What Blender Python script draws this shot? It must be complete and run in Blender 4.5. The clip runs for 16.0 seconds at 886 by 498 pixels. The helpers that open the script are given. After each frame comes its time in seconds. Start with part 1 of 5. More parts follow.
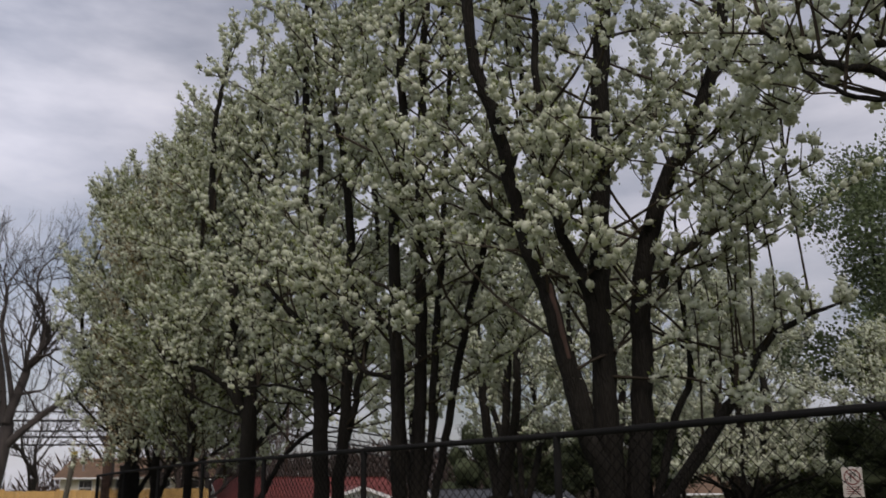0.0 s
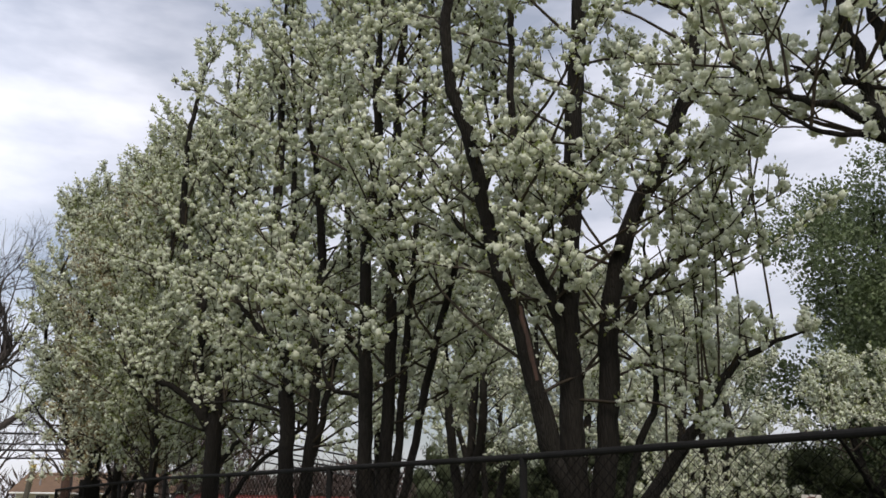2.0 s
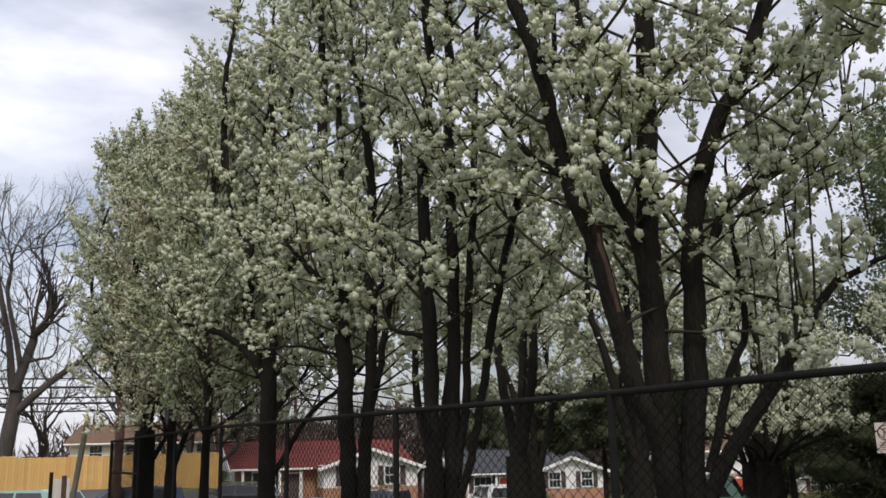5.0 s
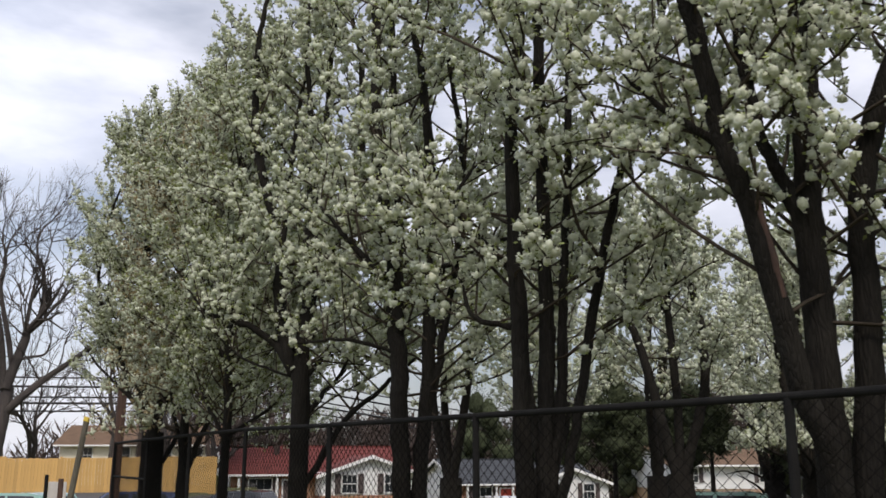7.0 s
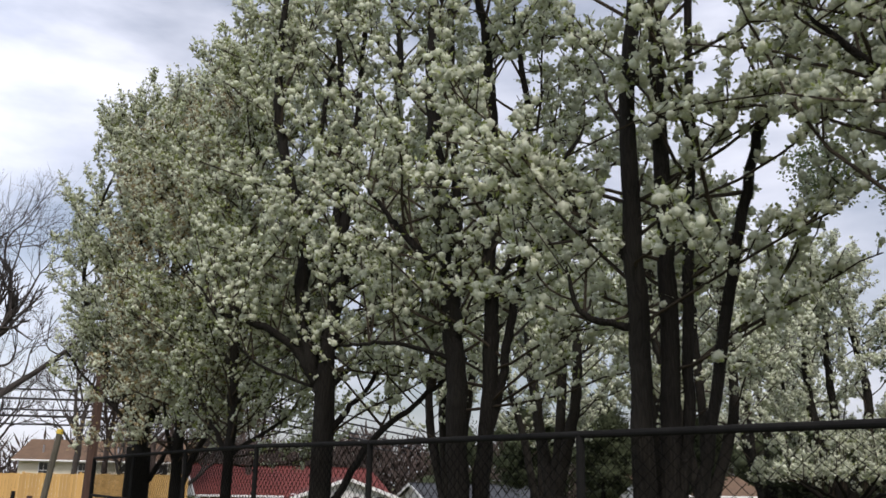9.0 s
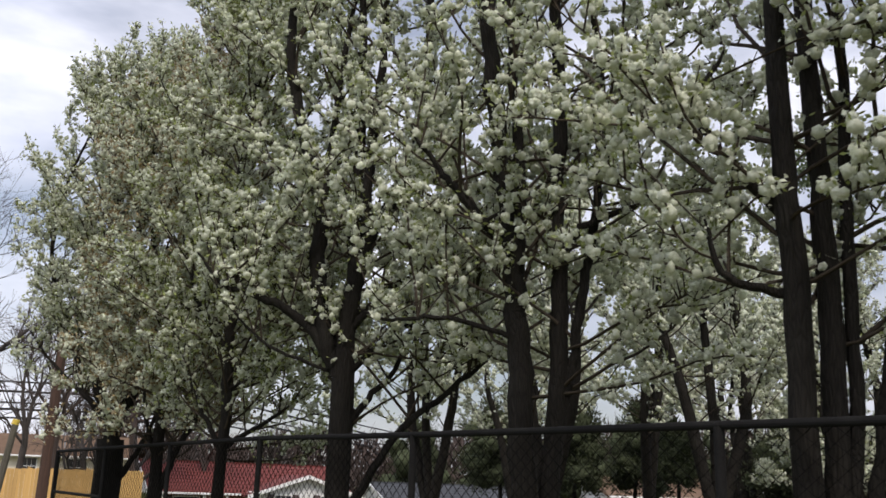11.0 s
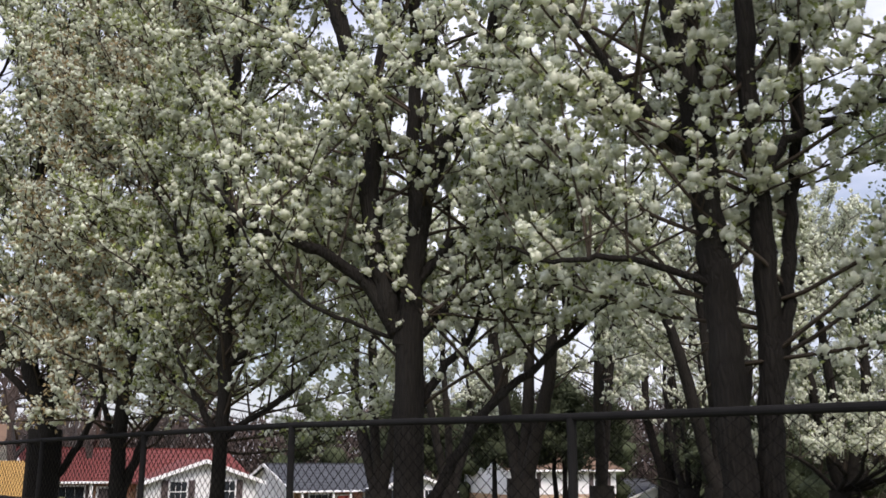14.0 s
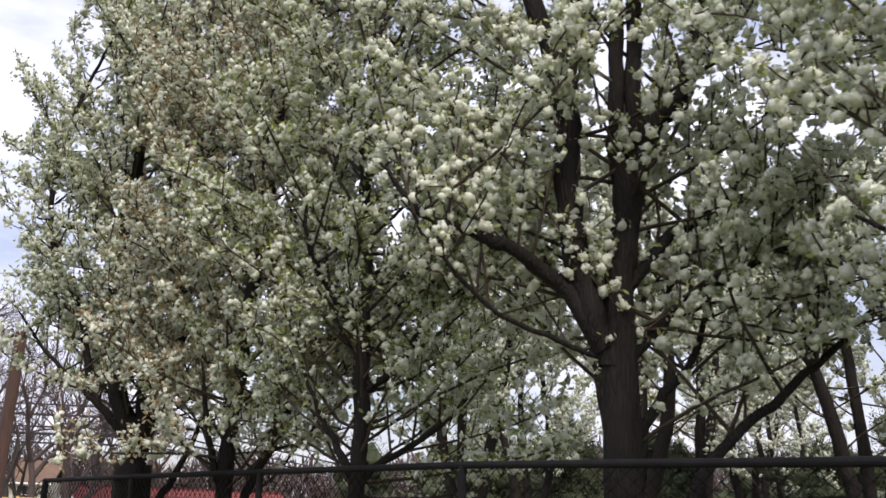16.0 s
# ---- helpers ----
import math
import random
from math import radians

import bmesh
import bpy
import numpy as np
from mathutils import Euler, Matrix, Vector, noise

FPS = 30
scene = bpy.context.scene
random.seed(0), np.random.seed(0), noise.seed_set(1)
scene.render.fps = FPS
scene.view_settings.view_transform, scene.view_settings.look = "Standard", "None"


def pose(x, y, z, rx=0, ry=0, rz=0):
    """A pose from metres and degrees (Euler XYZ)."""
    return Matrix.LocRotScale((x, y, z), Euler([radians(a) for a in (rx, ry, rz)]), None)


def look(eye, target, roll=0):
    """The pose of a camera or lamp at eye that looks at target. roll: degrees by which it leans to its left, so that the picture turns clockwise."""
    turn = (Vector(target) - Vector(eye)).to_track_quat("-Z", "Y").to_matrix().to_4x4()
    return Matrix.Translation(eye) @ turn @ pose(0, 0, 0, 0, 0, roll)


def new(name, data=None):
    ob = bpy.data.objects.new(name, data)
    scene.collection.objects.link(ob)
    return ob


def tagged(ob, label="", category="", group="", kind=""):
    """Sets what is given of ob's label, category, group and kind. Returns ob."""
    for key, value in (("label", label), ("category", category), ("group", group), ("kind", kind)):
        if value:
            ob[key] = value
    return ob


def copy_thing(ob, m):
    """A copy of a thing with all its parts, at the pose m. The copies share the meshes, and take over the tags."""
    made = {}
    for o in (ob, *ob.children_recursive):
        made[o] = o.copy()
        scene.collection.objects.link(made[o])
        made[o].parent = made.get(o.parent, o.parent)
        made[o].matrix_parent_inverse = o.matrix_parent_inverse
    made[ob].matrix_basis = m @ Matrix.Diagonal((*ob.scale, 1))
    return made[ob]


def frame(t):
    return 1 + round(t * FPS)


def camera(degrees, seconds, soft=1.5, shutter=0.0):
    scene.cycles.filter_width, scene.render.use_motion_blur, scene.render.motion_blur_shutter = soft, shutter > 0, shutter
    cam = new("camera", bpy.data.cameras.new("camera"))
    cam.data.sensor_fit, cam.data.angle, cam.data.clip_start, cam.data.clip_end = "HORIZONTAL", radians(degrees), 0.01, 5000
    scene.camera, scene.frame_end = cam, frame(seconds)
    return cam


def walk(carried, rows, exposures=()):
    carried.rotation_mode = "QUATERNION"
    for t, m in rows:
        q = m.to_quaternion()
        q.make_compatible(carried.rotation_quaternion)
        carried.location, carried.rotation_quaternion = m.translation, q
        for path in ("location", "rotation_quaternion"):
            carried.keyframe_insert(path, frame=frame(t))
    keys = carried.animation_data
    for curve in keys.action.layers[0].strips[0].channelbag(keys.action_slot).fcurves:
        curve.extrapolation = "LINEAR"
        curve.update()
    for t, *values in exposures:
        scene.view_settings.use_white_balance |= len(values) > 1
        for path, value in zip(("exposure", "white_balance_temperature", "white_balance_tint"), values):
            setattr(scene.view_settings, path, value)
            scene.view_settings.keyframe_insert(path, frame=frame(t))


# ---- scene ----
cam = camera(50.9, 16.0, soft=1.6, shutter=0.3)
PATH = [
    (0, (0.057, 0.538, 1.418), (-0.09, 2.468, 1.923), -0.4),
    (0.5, (0.041, 0.558, 1.412), (-0.019, 2.508, 1.851), 1.1),
    (1, (0.051, 0.537, 1.408), (0.039, 2.482, 1.875), 1.4),
    (1.5, (0.044, 0.496, 1.404), (-0.001, 2.426, 1.926), 0.8),
    (2, (0.038, 0.48, 1.403), (-0.043, 2.402, 1.95), 0.6),
    (2.5, (0.037, 0.468, 1.403), (-0.039, 2.388, 1.959), 0.6),
    (3, (0.016, 0.475, 1.399), (-0.063, 2.394, 1.958), 0.5),
    (3.5, (-0.022, 0.482, 1.393), (-0.129, 2.409, 1.917), -0.5),
    (4, (-0.111, 0.542, 1.401), (-0.24, 2.488, 1.842), -1.8),
    (4.5, (-0.158, 0.723, 1.42), (-0.317, 2.671, 1.846), -1.3),
    (6.8, (-1.12, 2.166, 1.468), (-1.241, 4.113, 1.909), -0.2),
    (7, (-1.215, 2.292, 1.468), (-1.353, 4.237, 1.912), -0.0),
    (7.5, (-1.51, 2.625, 1.472), (-1.628, 4.565, 1.943), 0.9),
    (8, (-1.74, 2.949, 1.485), (-1.787, 4.89, 1.964), 1.2),
    (8.5, (-1.971, 3.303, 1.492), (-2.021, 5.244, 1.972), 1.4),
    (9, (-2.225, 3.668, 1.479), (-2.297, 5.605, 1.971), 1.3),
    (9.2, (-2.318, 3.801, 1.481), (-2.385, 5.737, 1.981), 1.4),
    (11.3, (-3.277, 5.147, 1.458), (-3.244, 7.085, 1.951), 1.9),
    (11.5, (-3.377, 5.266, 1.461), (-3.369, 7.203, 1.957), 1.9),
    (12, (-3.707, 5.588, 1.477), (-3.706, 7.526, 1.972), 1.6),
    (12.5, (-4.013, 5.901, 1.499), (-3.975, 7.85, 1.948), 0.3),
    (13, (-4.324, 6.304, 1.527), (-4.258, 8.26, 1.942), 0.4),
    (13.5, (-4.605, 6.726, 1.56), (-4.425, 8.671, 1.988), 0.7),
    (14, (-4.86, 7.158, 1.578), (-4.559, 9.083, 2.028), 0.1),
    (14.5, (-5.102, 7.561, 1.587), (-4.842, 9.483, 2.077), 1.3),
    (15, (-5.32, 7.99, 1.592), (-5.095, 9.908, 2.112), 1.6),
    (15.5, (-5.498, 8.399, 1.59), (-5.294, 10.316, 2.121), 1.0),
    (16, (-5.731, 8.815, 1.576), (-5.531, 10.729, 2.122), 1.8),
]
walk(cam, [(t, look(eye, aim, roll)) for t, eye, aim, roll in PATH],
     exposures=[(0.0, -0.46, 6980, 16), (0.35, -0.34, 6950, 15), (0.7, -0.14, 6900, 13), (1.2, 0.13, 6980, 13), (2.5, 0.13, 6940, 12), (4.5, 0.12, 6980, 13), (9.0, 0.21, 6800, 13), (11.5, 0.28, 6860, 14), (12.5, 0.32, 6860, 14), (13.5, 0.50, 6780, 17), (14.0, 0.72, 6740, 18), (14.5, 0.82, 6720, 19), (15.2, 0.79, 6720, 19), (16.0, 0.78, 6720, 20)])

# ---- sky and sun ----
import itertools

SUN_AZ, SUN_EL = radians(170), radians(52)        # compass angle from +y towards +x, and height
world = bpy.data.worlds.new("sky")
scene.world = world
world.use_nodes = True
wn, wl = world.node_tree.nodes, world.node_tree.links
wn.clear()
w_out = wn.new("ShaderNodeOutputWorld")
w_bg = wn.new("ShaderNodeBackground")
w_sky = wn.new("ShaderNodeTexSky")
w_sky.sky_type = "NISHITA"
w_sky.sun_disc = False
w_sky.sun_elevation, w_sky.sun_rotation = SUN_EL, SUN_AZ
w_sky.air_density, w_sky.dust_density, w_sky.ozone_density = 1.0, 1.5, 1.0
w_co = wn.new("ShaderNodeTexCoord")
w_map = wn.new("ShaderNodeMapping")
w_map.inputs["Scale"].default_value = (1.6, 1.6, 4.5)
w_noise = wn.new("ShaderNodeTexNoise")
w_noise.inputs["Scale"].default_value = 1.5
w_noise.inputs["Detail"].default_value = 6.0
w_noise.inputs["Roughness"].default_value = 0.52
w_ramp = wn.new("ShaderNodeValToRGB")
w_ramp.color_ramp.elements[0].position, w_ramp.color_ramp.elements[1].position = 0.40, 0.66
w_ramp.color_ramp.elements[0].color = (0.25, 0.25, 0.25, 1)
w_shade = wn.new("ShaderNodeTexNoise")
w_shade.inputs["Scale"].default_value = 2.6
w_shade.inputs["Detail"].default_value = 4.0
w_cloud = wn.new("ShaderNodeMix")
w_cloud.data_type = "RGBA"
w_cloud.inputs["A"].default_value = (9.0, 9.7, 11.7, 1)
w_cloud.inputs["B"].default_value = (11.5, 12.1, 13.7, 1)
w_mix = wn.new("ShaderNodeMix")
w_mix.data_type = "RGBA"
wl.new(w_co.outputs["Generated"], w_map.inputs["Vector"])
wl.new(w_map.outputs["Vector"], w_noise.inputs["Vector"])
wl.new(w_map.outputs["Vector"], w_shade.inputs["Vector"])
wl.new(w_noise.outputs["Fac"], w_ramp.inputs["Fac"])
wl.new(w_shade.outputs["Fac"], w_cloud.inputs["Factor"])
wl.new(w_ramp.outputs["Color"], w_mix.inputs["Factor"])
wl.new(w_sky.outputs["Color"], w_mix.inputs["A"])
wl.new(w_cloud.outputs["Result"], w_mix.inputs["B"])
w_sep, w_low, w_dim = wn.new("ShaderNodeSeparateXYZ"), wn.new("ShaderNodeMapRange"), wn.new("ShaderNodeVectorMath")
w_low.inputs["From Min"].default_value, w_low.inputs["From Max"].default_value = 0.08, 0.60
w_low.inputs["To Min"].default_value, w_low.inputs["To Max"].default_value = 0.72, 1.08
w_dim.operation = "SCALE"
wl.new(w_co.outputs["Generated"], w_sep.inputs["Vector"])
wl.new(w_sep.outputs["Z"], w_low.inputs["Value"])
wl.new(w_mix.outputs["Result"], w_dim.inputs[0])
wl.new(w_low.outputs["Result"], w_dim.inputs["Scale"])
w_side = wn.new("ShaderNodeMapRange")
w_side.inputs["From Min"].default_value, w_side.inputs["From Max"].default_value = -0.47, -0.31
w_side.inputs["To Min"].default_value, w_side.inputs["To Max"].default_value = 1.02, 0.78
w_bank = wn.new("ShaderNodeVectorMath")
w_bank.operation = "SCALE"
wl.new(w_sep.outputs["X"], w_side.inputs["Value"])
wl.new(w_dim.outputs["Vector"], w_bank.inputs[0])
wl.new(w_side.outputs["Result"], w_bank.inputs["Scale"])
wl.new(w_bank.outputs["Vector"], w_bg.inputs["Color"])
w_bg.inputs["Strength"].default_value = 0.119
wl.new(w_bg.outputs["Background"], w_out.inputs["Surface"])

sun = new("sun", bpy.data.lights.new("sun", "SUN"))
sun.data.energy, sun.data.angle, sun.data.color = 2.2, radians(16.0), (1.0, 0.96, 0.91)
sun_way = Vector((math.sin(SUN_AZ) * math.cos(SUN_EL), math.cos(SUN_AZ) * math.cos(SUN_EL), math.sin(SUN_EL)))
sun.matrix_world = look(sun_way * 60, (0, 0, 0))


# ---- materials ----
def mat(name, low, high, rough=0.7, scale=6.0, bump=0.0, metal=0.0, stretch=(1, 1, 1), fine=0.0, through_light=0.0, vary=0.0, coat=0.0, shine=0.5, each=0.0):
    """A surface with two colours mixed by a coarse and a fine noise, with a bump."""
    m = bpy.data.materials.new(name)
    m.use_nodes = True
    n, l = m.node_tree.nodes, m.node_tree.links
    b = n["Principled BSDF"]
    co, mp = n.new("ShaderNodeTexCoord"), n.new("ShaderNodeMapping")
    mp.inputs["Scale"].default_value = stretch
    l.new(co.outputs["Object"], mp.inputs["Vector"])
    coarse, small = n.new("ShaderNodeTexNoise"), n.new("ShaderNodeTexNoise")
    coarse.inputs["Scale"].default_value, small.inputs["Scale"].default_value = scale, scale * (fine or 9)
    coarse.inputs["Detail"].default_value, small.inputs["Detail"].default_value = 5, 4
    l.new(mp.outputs["Vector"], coarse.inputs["Vector"])
    l.new(mp.outputs["Vector"], small.inputs["Vector"])
    add = n.new("ShaderNodeMath")
    add.operation = "MULTIPLY_ADD"
    add.inputs[1].default_value = 0.5
    half = n.new("ShaderNodeMath")
    half.operation = "MULTIPLY"
    half.inputs[1].default_value = 0.5
    l.new(small.outputs["Fac"], half.inputs[0])
    l.new(coarse.outputs["Fac"], add.inputs[0])
    l.new(half.outputs["Value"], add.inputs[2])
    ramp = n.new("ShaderNodeValToRGB")
    ramp.color_ramp.elements[0].position, ramp.color_ramp.elements[1].position = 0.32, 0.68
    ramp.color_ramp.elements[0].color, ramp.color_ramp.elements[1].color = (*low, 1), (*high, 1)
    l.new(add.outputs["Value"], ramp.inputs["Fac"])
    colour = ramp.outputs["Color"]
    if vary or each:
        geo, hue = n.new("ShaderNodeObjectInfo" if each else "ShaderNodeNewGeometry"), n.new("ShaderNodeHueSaturation")
        rng = n.new("ShaderNodeMapRange")
        rng.inputs["To Min"].default_value, rng.inputs["To Max"].default_value = 1 - vary - each, 1 + vary + each
        l.new(geo.outputs["Random" if each else "Random Per Island"], rng.inputs["Value"])
        l.new(rng.outputs["Result"], hue.inputs["Value"])
        l.new(colour, hue.inputs["Color"])
        colour = hue.outputs["Color"]
    l.new(colour, b.inputs["Base Color"])
    b.inputs["Roughness"].default_value, b.inputs["Metallic"].default_value = rough, metal
    b.inputs["Coat Weight"].default_value, b.inputs["Specular IOR Level"].default_value = coat, shine
    if bump:
        bp = n.new("ShaderNodeBump")
        bp.inputs["Strength"].default_value, bp.inputs["Distance"].default_value = 0.9, bump
        l.new(add.outputs["Value"], bp.inputs["Height"])
        l.new(bp.outputs["Normal"], b.inputs["Normal"])
    if through_light:
        tr, mx = n.new("ShaderNodeBsdfTranslucent"), n.new("ShaderNodeMixShader")
        mx.inputs["Fac"].default_value = through_light
        l.new(colour, tr.inputs["Color"])
        l.new(b.outputs["BSDF"], mx.inputs[1])
        l.new(tr.outputs["BSDF"], mx.inputs[2])
        l.new(mx.outputs["Shader"], n["Material Output"].inputs["Surface"])
    return m


def brick_mat(name, one, two, mortar, size=1.0):
    """Brickwork of real size on upright walls, by the wall's own length and height."""
    m = bpy.data.materials.new(name)
    m.use_nodes = True
    n, l = m.node_tree.nodes, m.node_tree.links
    b, co, sep, comb, br = n["Principled BSDF"], n.new("ShaderNodeTexCoord"), n.new("ShaderNodeSeparateXYZ"), n.new("ShaderNodeCombineXYZ"), n.new("ShaderNodeTexBrick")
    plus = n.new("ShaderNodeMath")
    l.new(co.outputs["Object"], sep.inputs["Vector"])
    l.new(sep.outputs["X"], plus.inputs[0])
    l.new(sep.outputs["Y"], plus.inputs[1])
    l.new(plus.outputs["Value"], comb.inputs["X"])
    l.new(sep.outputs["Z"], comb.inputs["Y"])
    l.new(comb.outputs["Vector"], br.inputs["Vector"])
    br.inputs["Scale"].default_value = 1.0
    br.inputs["Brick Width"].default_value, br.inputs["Row Height"].default_value = 0.215 * size, 0.075 * size
    br.inputs["Mortar Size"].default_value = 0.008
    br.inputs["Color1"].default_value, br.inputs["Color2"].default_value, br.inputs["Mortar"].default_value = (*one, 1), (*two, 1), (*mortar, 1)
    noise_t, mixer = n.new("ShaderNodeTexNoise"), n.new("ShaderNodeMix")
    noise_t.inputs["Scale"].default_value = 1.7
    mixer.data_type, mixer.blend_type = "RGBA", "MULTIPLY"
    mixer.inputs["Factor"].default_value = 0.35
    l.new(co.outputs["Object"], noise_t.inputs["Vector"])
    l.new(br.outputs["Color"], mixer.inputs["A"])
    l.new(noise_t.outputs["Color"], mixer.inputs["B"])
    l.new(mixer.outputs["Result"], b.inputs["Base Color"])
    bp = n.new("ShaderNodeBump")
    bp.inputs["Strength"].default_value, bp.inputs["Distance"].default_value, bp.invert = 0.8, 0.01, True
    l.new(br.outputs["Fac"], bp.inputs["Height"])
    l.new(bp.outputs["Normal"], b.inputs["Normal"])
    b.inputs["Roughness"].default_value = 0.85
    return m


def bark_mat(name, crack, ridge, lichen):
    """Bark with upright fissures between rough ridges, and paler patches of lichen."""
    m = bpy.data.materials.new(name)
    m.use_nodes = True
    n, l = m.node_tree.nodes, m.node_tree.links
    b, co, mp = n["Principled BSDF"], n.new("ShaderNodeTexCoord"), n.new("ShaderNodeMapping")
    mp.inputs["Scale"].default_value = (1, 1, 0.13)
    warp, add = n.new("ShaderNodeTexNoise"), n.new("ShaderNodeVectorMath")
    warp.inputs["Scale"].default_value, warp.inputs["Detail"].default_value = 9, 3
    add.operation = "MULTIPLY_ADD"
    add.inputs[1].default_value = (0.07, 0.07, 0.07)
    cells = n.new("ShaderNodeTexVoronoi")
    cells.feature = "DISTANCE_TO_EDGE"
    cells.inputs["Scale"].default_value = 42
    grain, patch = n.new("ShaderNodeTexNoise"), n.new("ShaderNodeTexNoise")
    grain.inputs["Scale"].default_value, grain.inputs["Detail"].default_value = 60, 5
    patch.inputs["Scale"].default_value, patch.inputs["Detail"].default_value = 2.6, 6
    l.new(co.outputs["Object"], mp.inputs["Vector"])
    l.new(mp.outputs["Vector"], warp.inputs["Vector"])
    l.new(warp.outputs["Color"], add.inputs[0])
    l.new(mp.outputs["Vector"], add.inputs[2])
    l.new(add.outputs["Vector"], cells.inputs["Vector"])
    l.new(mp.outputs["Vector"], grain.inputs["Vector"])
    l.new(co.outputs["Object"], patch.inputs["Vector"])
    depth = n.new("ShaderNodeMapRange")
    depth.inputs["From Max"].default_value = 0.28
    l.new(cells.outputs["Distance"], depth.inputs["Value"])
    high = n.new("ShaderNodeMath")
    high.operation = "MULTIPLY_ADD"
    high.inputs[1].default_value = 0.9
    l.new(grain.outputs["Fac"], high.inputs[0])
    l.new(depth.outputs["Result"], high.inputs[2])
    tone = n.new("ShaderNodeValToRGB")
    tone.color_ramp.elements[0].position, tone.color_ramp.elements[1].position = 0.25, 0.95
    tone.color_ramp.elements[0].color, tone.color_ramp.elements[1].color = (*crack, 1), (*ridge, 1)
    l.new(high.outputs["Value"], tone.inputs["Fac"])
    spot, mix = n.new("ShaderNodeMapRange"), n.new("ShaderNodeMix")
    spot.inputs["From Min"].default_value, spot.inputs["From Max"].default_value, spot.inputs["To Max"].default_value = 0.54, 0.72, 0.7
    mix.data_type = "RGBA"
    mix.inputs["B"].default_value = (*lichen, 1)
    l.new(patch.outputs["Fac"], spot.inputs["Value"])
    l.new(spot.outputs["Result"], mix.inputs["Factor"])
    l.new(tone.outputs["Color"], mix.inputs["A"])
    l.new(mix.outputs["Result"], b.inputs["Base Color"])
    bp = n.new("ShaderNodeBump")
    bp.inputs["Strength"].default_value, bp.inputs["Distance"].default_value = 0.8, 0.010
    l.new(high.outputs["Value"], bp.inputs["Height"])
    l.new(bp.outputs["Normal"], b.inputs["Normal"])
    b.inputs["Roughness"].default_value, b.inputs["Specular IOR Level"].default_value = 0.95, 0.12
    return m


def lap_mat(name, low, high, row=0.14):
    """Painted boards in level rows, by a wave along the height."""
    m = mat(name, low, high, 0.6, 2.0)
    n, l = m.node_tree.nodes, m.node_tree.links
    co, wave, bp = n.new("ShaderNodeTexCoord"), n.new("ShaderNodeTexWave"), n.new("ShaderNodeBump")
    wave.bands_direction, wave.wave_profile = "Z", "SAW"
    wave.inputs["Scale"].default_value = 0.314 / row
    l.new(co.outputs["Object"], wave.inputs["Vector"])
    bp.inputs["Strength"].default_value, bp.inputs["Distance"].default_value = 0.7, 0.015
    l.new(wave.outputs["Fac"], bp.inputs["Height"])
    l.new(bp.outputs["Normal"], n["Principled BSDF"].inputs["Normal"])
    return m


BARK = bark_mat("bark", (0.010, 0.009, 0.008), (0.020, 0.0178, 0.015), (0.029, 0.027, 0.023))
BARK_PALE = mat("pale_bark", (0.020, 0.017, 0.016), (0.075, 0.062, 0.055), 0.9, 4, 0.03, stretch=(1, 1, 0.3))
BROWN_WOODS = mat("far_bare_wood", (0.034, 0.024, 0.020), (0.080, 0.056, 0.047), 0.9, 2)
TWIG = mat("twig", (0.024, 0.019, 0.014), (0.064, 0.050, 0.036), 0.85, 12, shine=0.15)
SCAR = mat("bare_wood", (0.030, 0.016, 0.011), (0.080, 0.040, 0.028), 0.8, 9, 0.01, stretch=(1, 1, 0.2))
PETAL = mat("petal", (0.56, 0.60, 0.455), (0.83, 0.85, 0.735), 0.7, 26, 0.012, fine=3, shine=0.15, through_light=0.44, vary=0.14)
LEAF = mat("young_leaf", (0.16, 0.20, 0.055), (0.30, 0.34, 0.12), 0.5, 3, through_light=0.35, vary=0.3)
LEAF_BRONZE = mat("bronze_leaf", (0.20, 0.15, 0.07), (0.36, 0.28, 0.14), 0.5, 3, through_light=0.35, vary=0.3)
LEAF_GREEN = mat("green_leaf", (0.065, 0.095, 0.040), (0.145, 0.185, 0.085), 0.5, 3, through_light=0.3, vary=0.3)
NEEDLE = mat("needle", (0.026, 0.034, 0.018), (0.068, 0.080, 0.042), 0.8, 5, 0.03, fine=7, vary=0.3, shine=0.12)
SHRUB = mat("shrub_leaf", (0.05, 0.07, 0.02), (0.12, 0.14, 0.04), 0.6, 3, vary=0.3)
BLACK = mat("black_coated_steel", (0.008, 0.008, 0.008), (0.017, 0.0165, 0.016), 0.9, 8, fine=12, shine=0.1)
WIRE = mat("coated_wire", (0.003, 0.003, 0.003), (0.007, 0.007, 0.0065), 0.9, 20, shine=0.05)
CABLE = mat("cable", (0.010, 0.010, 0.012), (0.020, 0.020, 0.022), 0.6, 3)
POLE = mat("weathered_pole", (0.035, 0.018, 0.012), (0.095, 0.050, 0.034), 0.9, 3, 0.01, stretch=(1, 1, 0.1))
GREYWOOD = mat("grey_timber", (0.055, 0.050, 0.038), (0.14, 0.125, 0.095), 0.9, 4, 0.01, stretch=(1, 1, 0.15))
BOARD = mat("new_cedar_board", (0.46, 0.27, 0.085), (0.62, 0.39, 0.14), 0.75, 1.1, 0.004, stretch=(1, 1, 0.12), each=0.13)
SIDING = lap_mat("white_siding", (0.70, 0.70, 0.70), (0.80, 0.80, 0.79))
CREAM = lap_mat("cream_siding", (0.70, 0.63, 0.49), (0.80, 0.73, 0.59))
TRIM = mat("white_trim", (0.72, 0.72, 0.71), (0.82, 0.82, 0.81), 0.5, 3)
BRICK_TAN = brick_mat("tan_brick", (0.50, 0.30, 0.17), (0.60, 0.38, 0.23), (0.55, 0.48, 0.40))
BRICK = brick_mat("orange_brick", (0.40, 0.15, 0.07), (0.50, 0.22, 0.11), (0.45, 0.40, 0.34))
